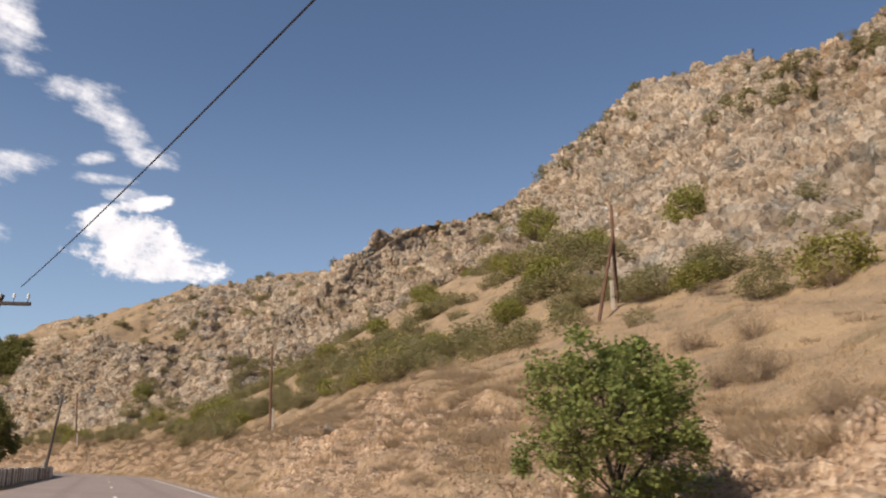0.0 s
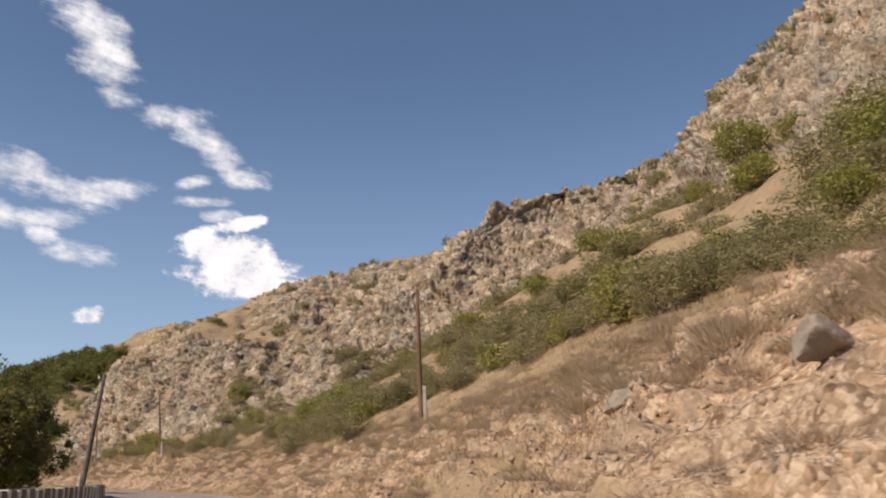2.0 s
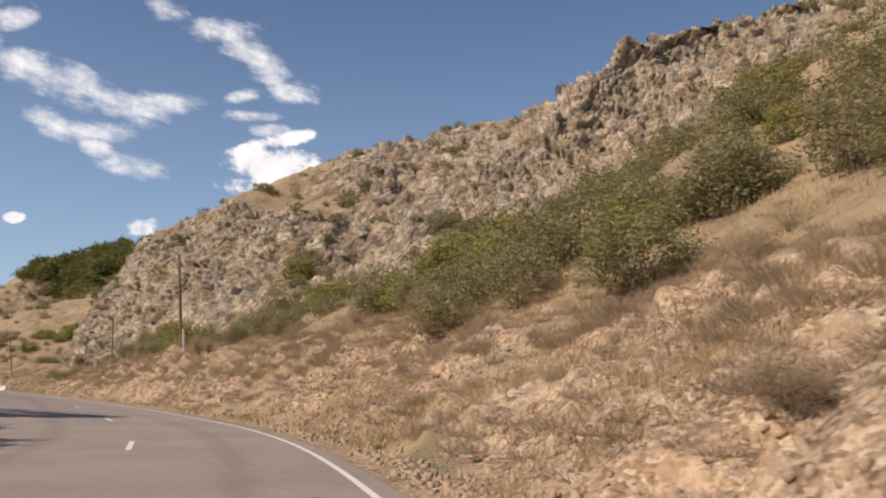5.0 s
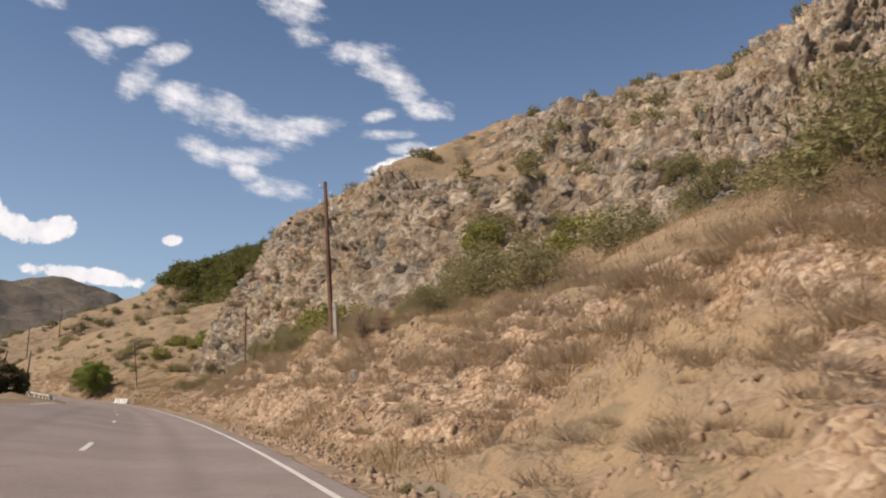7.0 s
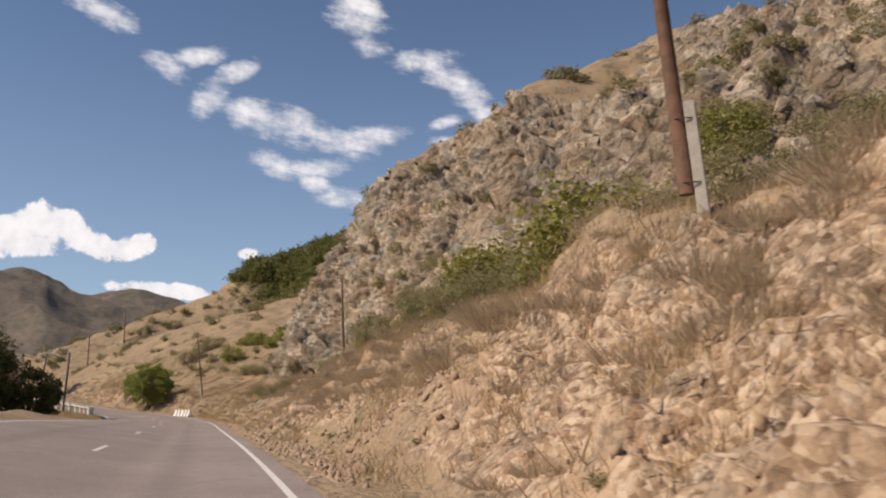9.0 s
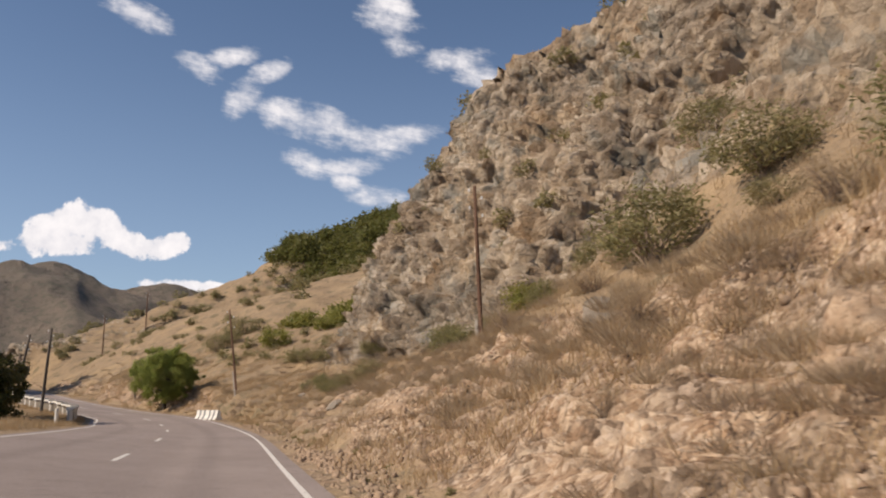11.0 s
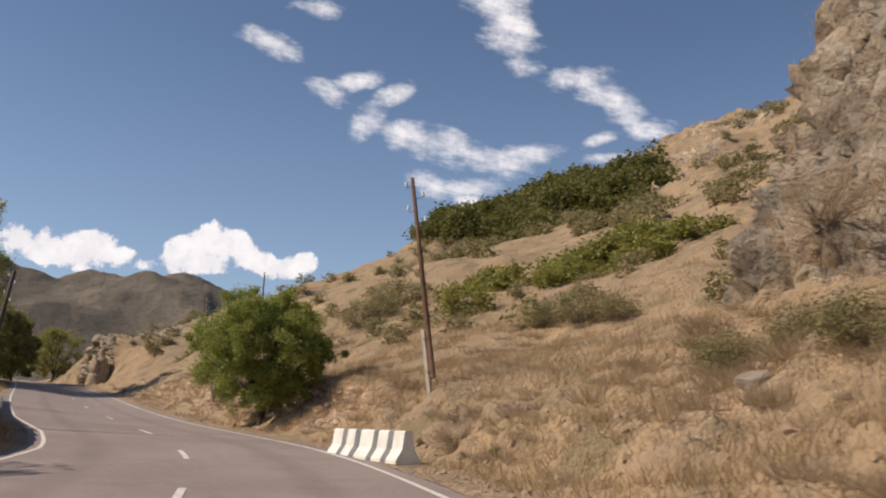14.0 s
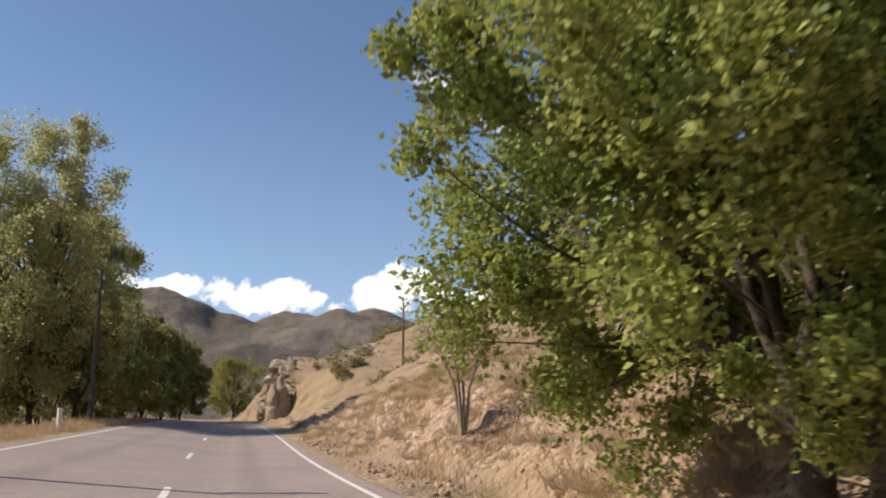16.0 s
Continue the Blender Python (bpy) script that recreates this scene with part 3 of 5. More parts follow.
    ob = tagged(new("hillside", me), "dry rocky hillside with cliffs, straw grass and a cut earth bank", "hillside", kind="structure")
    return ob, s, D.reshape(len(s), len(d)), P.reshape(len(s), len(d), 3)


hill, HS, HD, HP = hillside()


def left_line(s):
    return np.interp(s, [190, 200, 208, 216, 224, 235, 250, 270, 300], [-7.6, -7.5, -6.85, -6.75, -7.3, -7.4, -7.6, -7.7, -7.8])


def left_place(s, d):
    """Points of the ground on the road's other side, which falls to the valley."""
    x, y = plan(s, d)
    p = np.stack([x, y, 0 * x], 1)
    over = np.clip(left_line(s) - d, -3, 200)
    drop = np.interp(over, [-3, 0.2, 0.8, 3, 9, 28, 100], [-0.1, -0.06, 0.04, 0.1, -0.6, -4.0, -9.0])
    drop = drop + crossfall(s, d) * np.interp(over, [3, 12], [1, 0])
    p[:, 2] = road_z(s) * np.interp(-d, [7, 40], [1, 0.2]) + drop + fractal(p, 5.0, 3, 15) * np.clip((-d - 8) / 3, 0, 1) * 0.5
    return p


def on_hill(s, d):
    """The point of the finished ground at s, d."""
    if d < 0.3:
        return left_place(np.array([float(s)]), np.array([float(d)]))[0]
    i = min(max(int(np.searchsorted(HS, s)), 0), len(HS) - 1)
    return HP[i, min(int(np.searchsorted(HD[i], d)), HD.shape[1] - 1)]


def on_hill_many(s, d):
    i = np.clip(np.searchsorted(HS, s), 0, len(HS) - 1)
    lo, hi = np.zeros(len(i), int), np.full(len(i), HD.shape[1] - 1)
    for _ in range(10):
        mid = (lo + hi) // 2
        up = HD[i, mid] < d
        lo, hi = np.where(up, mid + 1, lo), np.where(up, hi, mid)
    i, j = np.maximum(i, 1), np.clip(lo, 1, HD.shape[1] - 1)
    fs = np.clip((s - HS[i - 1]) / (HS[i] - HS[i - 1]), 0, 1)[:, None]
    fd = np.clip((d - HD[i, j - 1]) / (HD[i, j] - HD[i, j - 1]), 0, 1)[:, None]
    return (HP[i, j] * fs + HP[i - 1, j] * (1 - fs)) * fd + (HP[i, j - 1] * fs + HP[i - 1, j - 1] * (1 - fs)) * (1 - fd)


# ---------- road, verge and ground ----------
def strip(name, s0, s1, d0, d1, lift, mat, label, cat, step=1.0, wave=0.0, across=2):
    s = np.arange(s0, s1 + step, step)
    rows, lanes = [], []
    for k in range(across):
        a, b = (f(s) if callable(f) else f for f in (d0, d1))
        d = a + (b - a) * k / (across - 1) + (wave * fractal(np.stack([s, 0 * s + k, 0 * s], 1), 3.0, 3, 5) if wave else 0 * s)
        x, y = plan(s, d)
        lanes.append(d + 0 * s)
        rows.append(np.stack([x, y, road_z(s) + crossfall(s, d) + lift], 1))
    v = np.stack(rows, 1).reshape(-1, 3)
    me = mesh_from(name, v, sheet_faces(len(s), across)[:, ::-1], mat)
    me.attributes.new("lane", "FLOAT", "POINT").data.foreach_set("value", np.stack(lanes, 1).ravel().astype(np.float32))
    return tagged(new(name, me), label, cat, kind="structure")


road = strip("road", -104, 440, lambda s: left_line(s) - 0.4, 0.42, 0.0, ASPHALT, "two-lane grey asphalt road curving round the hill", "road", across=33)
gravel = strip("verge", -104, 440, 0.25, 1.9, -0.012, GRAVEL, "narrow gravel verge at the foot of the bank", "verge", wave=0.25)
strip("edge_line", -104, 330, -0.13, -0.02, 0.005, PAINT, "worn white edge line painted on the asphalt", "road marking")
strip("edge_line", 120, 330, lambda s: left_line(s) - 0.055, lambda s: left_line(s) + 0.055, 0.005, PAINT, "worn white edge line painted on the asphalt", "road marking")
middle = lambda s: np.interp(s, [208, 217, 230, 245, 270], [-3.65, -3.35, -3.15, -3.35, -3.65])
for a in [60.4 - 16.3 * n for n in range(1, 7)] + [60.4, 76.1, 93.0, 111.7, 128.1, 143.5, 158.7, 170.9, 183.7, 195.5, 205.6, 217.3, 230, 243, 258, 277, 292, 307, 322]:
    a -= 1.5
    tagged(strip("centre_dash", a, a + 3.2, lambda s: middle(s) - 0.06, lambda s: middle(s) + 0.06, 0.006, PAINT, "white dash of the road's broken centre line", "road marking", step=0.8), group="centre line dashes")


def left_ground():
    s, d = np.arange(-104, 441, 2.0), np.r_[-6.9, -8, -9, -10.5, -12.5, -15, -19, -25, -35, -50, -75, -110]
    S, D = [g.ravel() for g in np.meshgrid(s, d, indexing="ij")]
    P = left_place(S, D)
    me = mesh_from("ground", P, sheet_faces(len(s), len(d)), HILL_MAT, True)
    for name in ("rock", "soil"):
        me.attributes.new(name, "FLOAT", "POINT").data.foreach_set("value", np.full(len(P), 0.05, np.float32))
    return tagged(new("roadside_ground", me), "dry grassy ground falling away beside the road", "ground", kind="structure")


left_ground()


def valley_floor():
    r, a = np.r_[0, np.geomspace(20, 4500, 40)], np.linspace(0, 2 * math.pi, 73)
    R, A = [g.ravel() for g in np.meshgrid(r, a, indexing="ij")]
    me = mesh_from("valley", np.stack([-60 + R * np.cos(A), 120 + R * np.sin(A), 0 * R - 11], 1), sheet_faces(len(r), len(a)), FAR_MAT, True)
    return tagged(new("ground", me), "brown valley floor reaching to the horizon", "ground", kind="structure")


valley_floor()


def far_mountains():
    az = np.radians(np.r_[np.arange(-180, -80, 1.0), np.arange(-80, 5, 0.14), np.arange(5, 180.1, 1.0)])
    r = np.r_[np.linspace(520, 1000, 80), np.linspace(1030, 1900, 16)]
    A, R = [g.ravel() for g in np.meshgrid(az, r, indexing="ij")]
    X, Y = -80 + R * np.sin(A), 140 + R * np.cos(A)
    p = np.stack([X, Y, 0 * X], 1)
    deg = np.degrees(A)
    crest = np.interp(deg, [-180, -95, -70, -61, -55, -48, -44, -40, -36, -33, -27, -10, 20, 180], [60, 130, 190, 182, 165, 163, 176, 162, 136, 112, 145, 180, 60, 60])
    ridge = 1 - np.abs(fractal(p, 300.0, 5, 7)) * 2.0
    face = np.clip((R - 520) / 420, 0, 1) ** 1.25
    Z = -12 + crest * face * (0.80 + 0.26 * ridge) + fractal(p, 60.0, 4, 9) * 15 * face - np.abs(fractal(p, 110.0, 3, 19)) * 15 * face
    Z -= np.clip((R - 980) / 900, 0, 1) * crest * 0.8
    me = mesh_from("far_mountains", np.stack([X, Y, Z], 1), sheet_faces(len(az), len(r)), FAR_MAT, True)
    return tagged(new("far_mountains", me), "brown scrub-covered mountain ridges across the valley", "mountains", kind="structure")


far_mountains()

# ---------- plants ----------
def leaf_cloud(name, centres, size, mat, rng, wide=0.55):
    """One mesh of small folded leaves at the given centres."""
    n = len(centres)
    u = rng.normal(size=(n, 3))
    u[:, 2] *= 0.7
    u /= np.linalg.norm(u, axis=1, keepdims=True)
    w = rng.normal(size=(n, 3))
    w -= u * (w * u).sum(1, keepdims=True)
    w /= np.linalg.norm(w, axis=1, keepdims=True)
    k = np.cross(u, w)
    ln = size * rng.uniform(0.6, 1.35, (n, 1))
    verts = np.stack([centres - u * ln, centres + w * ln * wide + k * ln * wide * 0.33, centres + u * ln, centres - w * ln * wide + k * ln * wide * 0.33], 1).reshape(-1, 3)
    i = np.arange(n)[:, None] * 4
    faces = np.concatenate([i + np.array([0, 1, 2]), i + np.array([0, 2, 3])], 0)
    return mesh_from(name, verts, faces, mat)


def lobes(rng, count, rx, rz, squash=1.0):
    """Centres of clumps on and inside an uneven dome of half width rx and height rz."""
    out = []
    while len(out) < count:
        v = rng.normal(size=3)
        v /= np.linalg.norm(v)
        r = rng.uniform(0.35, 1.0) ** 0.5
        q = v * r
        if q[2] < -0.8:
            continue
        out.append((q[0] * rx * rng.uniform(0.8, 1.15), q[1] * rx * rng.uniform(0.8, 1.15), q[2] * rz * 0.5 * squash))
    return np.array(out)


def shrub_meshes(seed, leaves, clumps, size, mat, spread, twigs=26, wide=0.5):
    """Foliage and stems of a shrub about 1 m high and 1.3 m wide, standing on z = 0."""
    rng = np.random.default_rng(seed)
    c = lobes(rng, clumps, 0.62, 1.0) + np.array([0, 0, 0.44])
    pick = rng.integers(0, clumps, leaves)
    pts = c[pick] + rng.normal(size=(leaves, 3)) * spread
    pts[:, 2] = np.abs(pts[:, 2] - 0.03) + 0.03
    stems = []
    for j in range(twigs):
        e = c[rng.integers(0, clumps)]
        a = rng.uniform(0, 6.28)
        foot = (0.12 * math.cos(a), 0.12 * math.sin(a), -0.12)
        m = (e[0] * 0.45 + rng.normal() * 0.05, e[1] * 0.45 + rng.normal() * 0.05, e[2] * 0.6)
        stems.append(tube([foot, m, tuple(e * 1.06)], [0.013, 0.009, 0.003], 4))
    return leaf_cloud("foliage", pts, size, mat, rng, wide), solid("branchwork", *joined(stems), TWIG)


def blade_clump(name, seed, blades, mat, wide, tall):
    """A soft clump of fine dry stalks, about 1 m across and standing on z = 0."""
    g = np.random.default_rng(seed)
    a, r = g.uniform(0, 6.28, blades), 0.46 * np.sqrt(g.uniform(0, 1, blades))
    foot = np.stack([r * np.cos(a), r * np.sin(a), np.full(blades, -0.05)], 1)
    reach = tall * g.uniform(0.45, 1.05, blades) * (1.1 - 0.9 * r)
    tip = foot + np.stack([np.cos(a) * r * 0.7, np.sin(a) * r * 0.7, reach], 1) + g.normal(size=(blades, 3)) * np.array([0.13, 0.13, 0.05])
    b = g.uniform(0, 6.28, blades)
    side = np.stack([np.cos(b), np.sin(b), 0 * b], 1) * wide
    v = np.stack([foot - side, foot + side, tip], 1).reshape(-1, 3)
    return mesh_from(name, v, np.arange(len(v)).reshape(-1, 3), mat)


def shrub_thing(name, meshes, label):
    root = tagged(new(name), label, "shrub")
    child("foliage", meshes[0], root), child("branchwork", meshes[1], root)
    return root


SHRUBS = {
    "olive": [shrub_meshes(11 + i, 3000, 60, 0.040, OLIVE, 0.105, 36, 0.32) for i in range(3)],
    "green": [shrub_meshes(31 + i, 2600, 50, 0.044, BRIGHT, 0.11, 30) for i in range(2)],
    "dry": [shrub_meshes(51 + i, 4200, 46, 0.045, DRY_BROWN, 0.13, 50, 0.07) for i in range(3)],
    "mid": [shrub_meshes(171 + i, 800, 34, 0.062, OLIVE, 0.12, 8, 0.36) for i in range(3)],
    "far": [shrub_meshes(71 + i, 230, 18, 0.10, OLIVE, 0.14, 5) for i in range(3)],
    "far_green": [shrub_meshes(91 + i, 520, 20, 0.085, THICKET, 0.14, 5) for i in range(2)],
    "cushion": [(blade_clump("stalks", 131 + i, 260, CUSHION, 0.008, 0.55),) for i in range(4)],
    "brush": [(blade_clump("stalks", 111 + i, 330, DRY_BROWN, 0.008, 0.62),) for i in range(4)],
}
WORDS = {
    "olive": ("olive-grey thorny shrub on the dry slope", "shrubs on the slope"),
    "green": ("fresh green leafy shrub among dry grass", "green shrubs"),
    "dry": ("dry brown leafless shrub on the earth bank", "dry shrubs on the bank"),
    "far": ("small olive shrub high on the rocky slope", "shrubs high on the hill"),
    "far_green": ("dense dark green thicket bush on the upper slope", "thicket on the upper slope"),
}
MASTERS = {}
rng = np.random.default_rng(5)


def plant(kind, s, d, size, tall=1.0, sink=0.06):
    key = (kind, int(rng.integers(0, len(SHRUBS[kind]))))
    x, y, z = on_hill(s, d)
    m = Matrix.Translation((x, y, z - sink * size)) @ Matrix.Rotation(rng.uniform(0, 6.28), 4, "Z")
    if key not in MASTERS:
        ob = shrub_thing("shrub", SHRUBS[kind][key[1]], WORDS[kind][0])
        tagged(ob, group=WORDS[kind][1])
        MASTERS[key] = ob
        ob.matrix_basis = m
    else:
        ob = copy_thing(MASTERS[key], m)
    ob.scale = (size, size, size * tall)
    return ob


def scatter(count, kind, s0, s1, where, size, tall=1.0, keep=None):
    made = 0
    for _ in range(count * 6):
        if made >= count:
            break
        s = rng.uniform(s0, s1)
        db, hb, df, zf, dt, zt, dc, zc = [float(v) for v in stations(s)]
        lo, hi = where(db, df, dt, dc)
        d = lo + (hi - lo) * rng.uniform(0, 1)
        if keep and not keep(s, d):
            continue
        plant(kind, s, d, rng.uniform(*size), tall * rng.uniform(0.8, 1.2))
        made += 1


def many(name, templates, spots, label, cat, mat):
    """One mesh of many small plants: copies of the templates at s, d with size and height."""
    verts, faces, k = [], [], 0
    for n, (s, d, size, tall) in enumerate(spots):
        me = templates[n % len(templates)]
        v = np.empty(len(me.vertices) * 3, np.float32)
        me.vertices.foreach_get("co", v)
        f = np.empty(len(me.loops), np.int32)
        me.loops.foreach_get("vertex_index", f)
        a = rng.uniform(0, 6.28)
        v = v.reshape(-1, 3) * np.array([size, size, size * tall])
        v = np.stack([v[:, 0] * math.cos(a) - v[:, 1] * math.sin(a), v[:, 0] * math.sin(a) + v[:, 1] * math.cos(a), v[:, 2]], 1)
        verts.append(v + on_hill(s, d) - np.array([0, 0, 0.08 * size]))
        faces.append(f.reshape(-1, 3) + k)
        k += len(v)
    me = mesh_from(name, np.vstack(verts), np.vstack(faces), mat)
    return tagged(new(name, me), label, cat, kind="stuff")


def spots_in(count, s0, s1, where, size, tall=1.0, clump=0.0):
    out = []
    while len(out) < count:
        s = rng.uniform(s0, s1)
        db, hb, df, zf, dt, zt, dc, zc = [float(v) for v in stations(s)]
        lo, hi = where(db, df, dt, dc)
        d = lo + (hi - lo) * rng.uniform()
        if clump:
            x, y = plan(s, d)
            if fractal(np.array([[float(x), float(y), 0.0]]), 9.0, 2, 17)[0] < clump * rng.uniform(-0.5, 1):
                continue
        out.append((s, d, rng.uniform(*size), tall * rng.uniform(0.8, 1.2)))
    return out


# the band of bushes between the bank and the foot of the cliffs
FRONT = lambda s: float(np.interp(s, [10, 22, 45, 55, 66, 72, 100, 106, 120, 140, 155, 165], [20, 14.5, 16, 14, 11, 9.6, 10.5, 7.5, 8.0, 7.6, 9.5, 11]))


def band(count, kind, s0, s1, reach, size, tall):
    for _ in range(count):
        s = rng.uniform(s0, s1)
        foot = float(stations(s)[2]) + 3
        d = FRONT(s) + (min(foot, FRONT(s) + reach) - FRONT(s)) * rng.uniform() ** 1.3
        x, y = plan(s, d)
        if fractal(np.array([[float(x), float(y), 0.0]]), 11.0, 2, 29)[0] < -0.16:
            continue
        plant(kind, s, d, rng.uniform(*size), tall * rng.uniform(0.8, 1.2))


band(90, "olive", 18, 104, 14, (1.5, 2.8), 0.8)
band(36, "olive", 104, 165, 12, (1.2, 2.2), 0.85)
band(34, "green", 20, 150, 24, (1.8, 3.4), 0.85)
scatter(26, "green", 25, 135, lambda b, f, t, c: (f - 18, f + 3), (2.2, 3.8), 0.9)
scatter(22, "olive", -32, 22, lambda b, f, t, c: (21, 27.5), (1.3, 2.6), 0.8)
scatter(8, "green", -34, 0, lambda b, f, t, c: (23, 28.5), (1.9, 3.0), 0.85)
scatter(16, "olive", 150, 198, lambda b, f, t, c: (b + 1.0, f + 0.5), (0.9, 1.5), 0.7)
for kind, s, d, size in (("green", 234, 17.2, 2.7), ("olive", 251, 19.7, 3.2), ("olive", 245, 14.3, 2.6), ("olive", 246, 16.5, 2.2), ("green", 243, 24, 2.4), ("olive", 214, 12.2, 1.6), ("olive", 212.6, 12.6, 1.4), ("olive", 215.4, 11.8, 1.3),
                         ("olive", 199.2, 6.4, 1.1), ("olive", 197.2, 6.7, 1.2), ("olive", 195.6, 6.6, 1.15), ("olive", 193.8, 6.3, 1.0), ("olive", 192, 6.1, 1.05), ("olive", 190.6, 6.7, 1.25), ("olive", 187.8, 7.6, 1.6), ("olive", 179, 9.9, 2.2), ("green", 173, 11.5, 1.7), ("olive", 169, 12.5, 2.0),
                         ("olive", 31, 33.5, 5.0), ("green", 35, 36, 4.4), ("olive", 37, 35, 4.6), ("green", 63, 53, 5.0), ("olive", 67, 53, 4.0), ("green", 57, 32, 3.2), ("olive", 67.4, 9.0, 2.5), ("olive", 69.5, 10.6, 3.2), ("olive", 70.3, 7.6, 2.3), ("olive", 72.3, 9.4, 2.8), ("green", 74.2, 11.2, 2.6),
                         ("olive", 61, 9.4, 2.8), ("olive", 99, 9.6, 2.2), ("olive", 103, 9.2, 2.5), ("olive", 98, 12, 2.1), ("olive", 107.6, 7.0, 1.15), ("olive", 108.8, 8.4, 1.7), ("dry", 107.1, 5.3, 1.3), ("dry", 106.5, 4.6, 1.0), ("dry", 108.4, 6.2, 1.35), ("dry", 103.2, 4.0, 0.75), ("dry", 105.6, 6.2, 1.1), ("olive", 121.8, 9.6, 1.3), ("dry", 120.5, 7.4, 1.9), ("dry", 123, 6.6, 1.3), ("olive", 132, 12, 2.4),
                         ("olive", 142, 10.5, 2.2), ("olive", 155, 8.2, 2.2), ("olive", 153, 10.2, 1.9), ("dry", 147, 7.6, 1.2), ("olive", 124.5, 8.6, 1.2)):
    plant(kind, s, d, size, 0.85)
# dry shrubs on the bank
scatter(16, "dry", -20, 70, lambda b, f, t, c: (b + 1, b + 16), (0.8, 1.5), 0.75)
scatter(46, "dry", -30, 205, lambda b, f, t, c: (2.4, b), (0.5, 1.0), 0.75)
scatter(34, "dry", -30, 200, lambda b, f, t, c: (b - 0.5, b + 5), (0.8, 1.5), 0.75)
leafy = lambda kind: [m[0] for m in SHRUBS[kind]]
HIGH = lambda b, f, t, c: (t - 2, c + 2)
many("hill_scrub", leafy("far"), spots_in(520, 0, 203, HIGH, (1.0, 2.4), 0.75, 0.3) + spots_in(90, 110, 200, lambda b, f, t, c: (f, t + 6), (0.8, 1.7), 0.75)
     + spots_in(380, 207, 345, lambda b, f, t, c: (f, c), (1.2, 2.8), 0.75, 0.3) + spots_in(60, 207, 320, lambda b, f, t, c: (b + 5, f), (0.9, 1.8), 0.7),
     "small olive shrubs dotted over the rocky slope", "scrub", OLIVE)
many("undergrowth", leafy("mid"), spots_in(330, 20, 165, lambda b, f, t, c: (b + 0.22 * (f - b) + 2, f + 4), (1.5, 2.9), 0.75, 0.1) + spots_in(40, -35, 20, lambda b, f, t, c: (b + 7, f), (1.0, 2.2), 0.7),
     "low olive undergrowth between the larger bushes", "undergrowth", OLIVE)
many("thicket", leafy("far_green"), spots_in(150, 290, 322, lambda b, f, t, c: (56, 84), (3.2, 5.2), 0.85),
     "dense dark green thicket on the upper slope", "thicket", THICKET)
many("young_thicket", leafy("far_green"), spots_in(40, 231, 244, lambda b, f, t, c: (22, 37), (1.6, 2.8), 0.75), "yellow-green thicket of young growth on the slope", "thicket", BRIGHT)
many("dead_brush", leafy("brush"), spots_in(1300, -45, 203, lambda b, f, t, c: (b - 3.4, b + 1.6), (0.6, 1.3), 0.75) + spots_in(420, 165, 262, lambda b, f, t, c: (1.8, b + 2), (0.4, 0.9), 0.6) + spots_in(320, -45, 215, lambda b, f, t, c: (1.8, b), (0.3, 0.8), 0.6, 0.3) + spots_in(160, -45, 215, lambda b, f, t, c: (b, b + 9), (0.5, 1.1), 0.6, 0.3) + spots_in(110, 186, 300, lambda b, f, t, c: (-13.0, -9.3), (0.4, 0.9), 0.6) + spots_in(60, 199, 240, lambda b, f, t, c: (-9.1, -8.3), (0.35, 0.7), 0.7),
     "grey-brown dead brush along the lip of the bank", "brush", DRY_BROWN)

many("verge_weeds", leafy("far_green"), spots_in(80, 20, 215, lambda b, f, t, c: (0.8, 2.0), (0.10, 0.22), 0.8) + spots_in(20, -40, 20, lambda b, f, t, c: (0.8, 2.0), (0.10, 0.2), 0.8), "small olive-green weeds along the road's edge", "weeds", OLIVE)
many("dead_cushions", leafy("cushion"), spots_in(700, -46, 206, lambda b, f, t, c: (1.9, b + 1), (0.4, 1.0), 0.6, 0.35) + spots_in(700, -40, 70, lambda b, f, t, c: (2.2, b + 2), (0.5, 1.15), 0.5) + spots_in(200, -30, 75, lambda b, f, t, c: (b, b + 0.8 * (f - b)), (0.5, 1.3), 0.5) + spots_in(260, 206, 290, lambda b, f, t, c: (1.8, b + 9), (0.4, 1.0), 0.55, 0.3) + spots_in(140, 60, 206, lambda b, f, t, c: (b, b + 12), (0.5, 1.1), 0.5, 0.3) + spots_in(150, 110, 185, lambda b, f, t, c: (b + 1, f), (0.6, 1.4), 0.5),
     "low grey-brown cushions of dead scrub on the bank", "scrub", CUSHION)


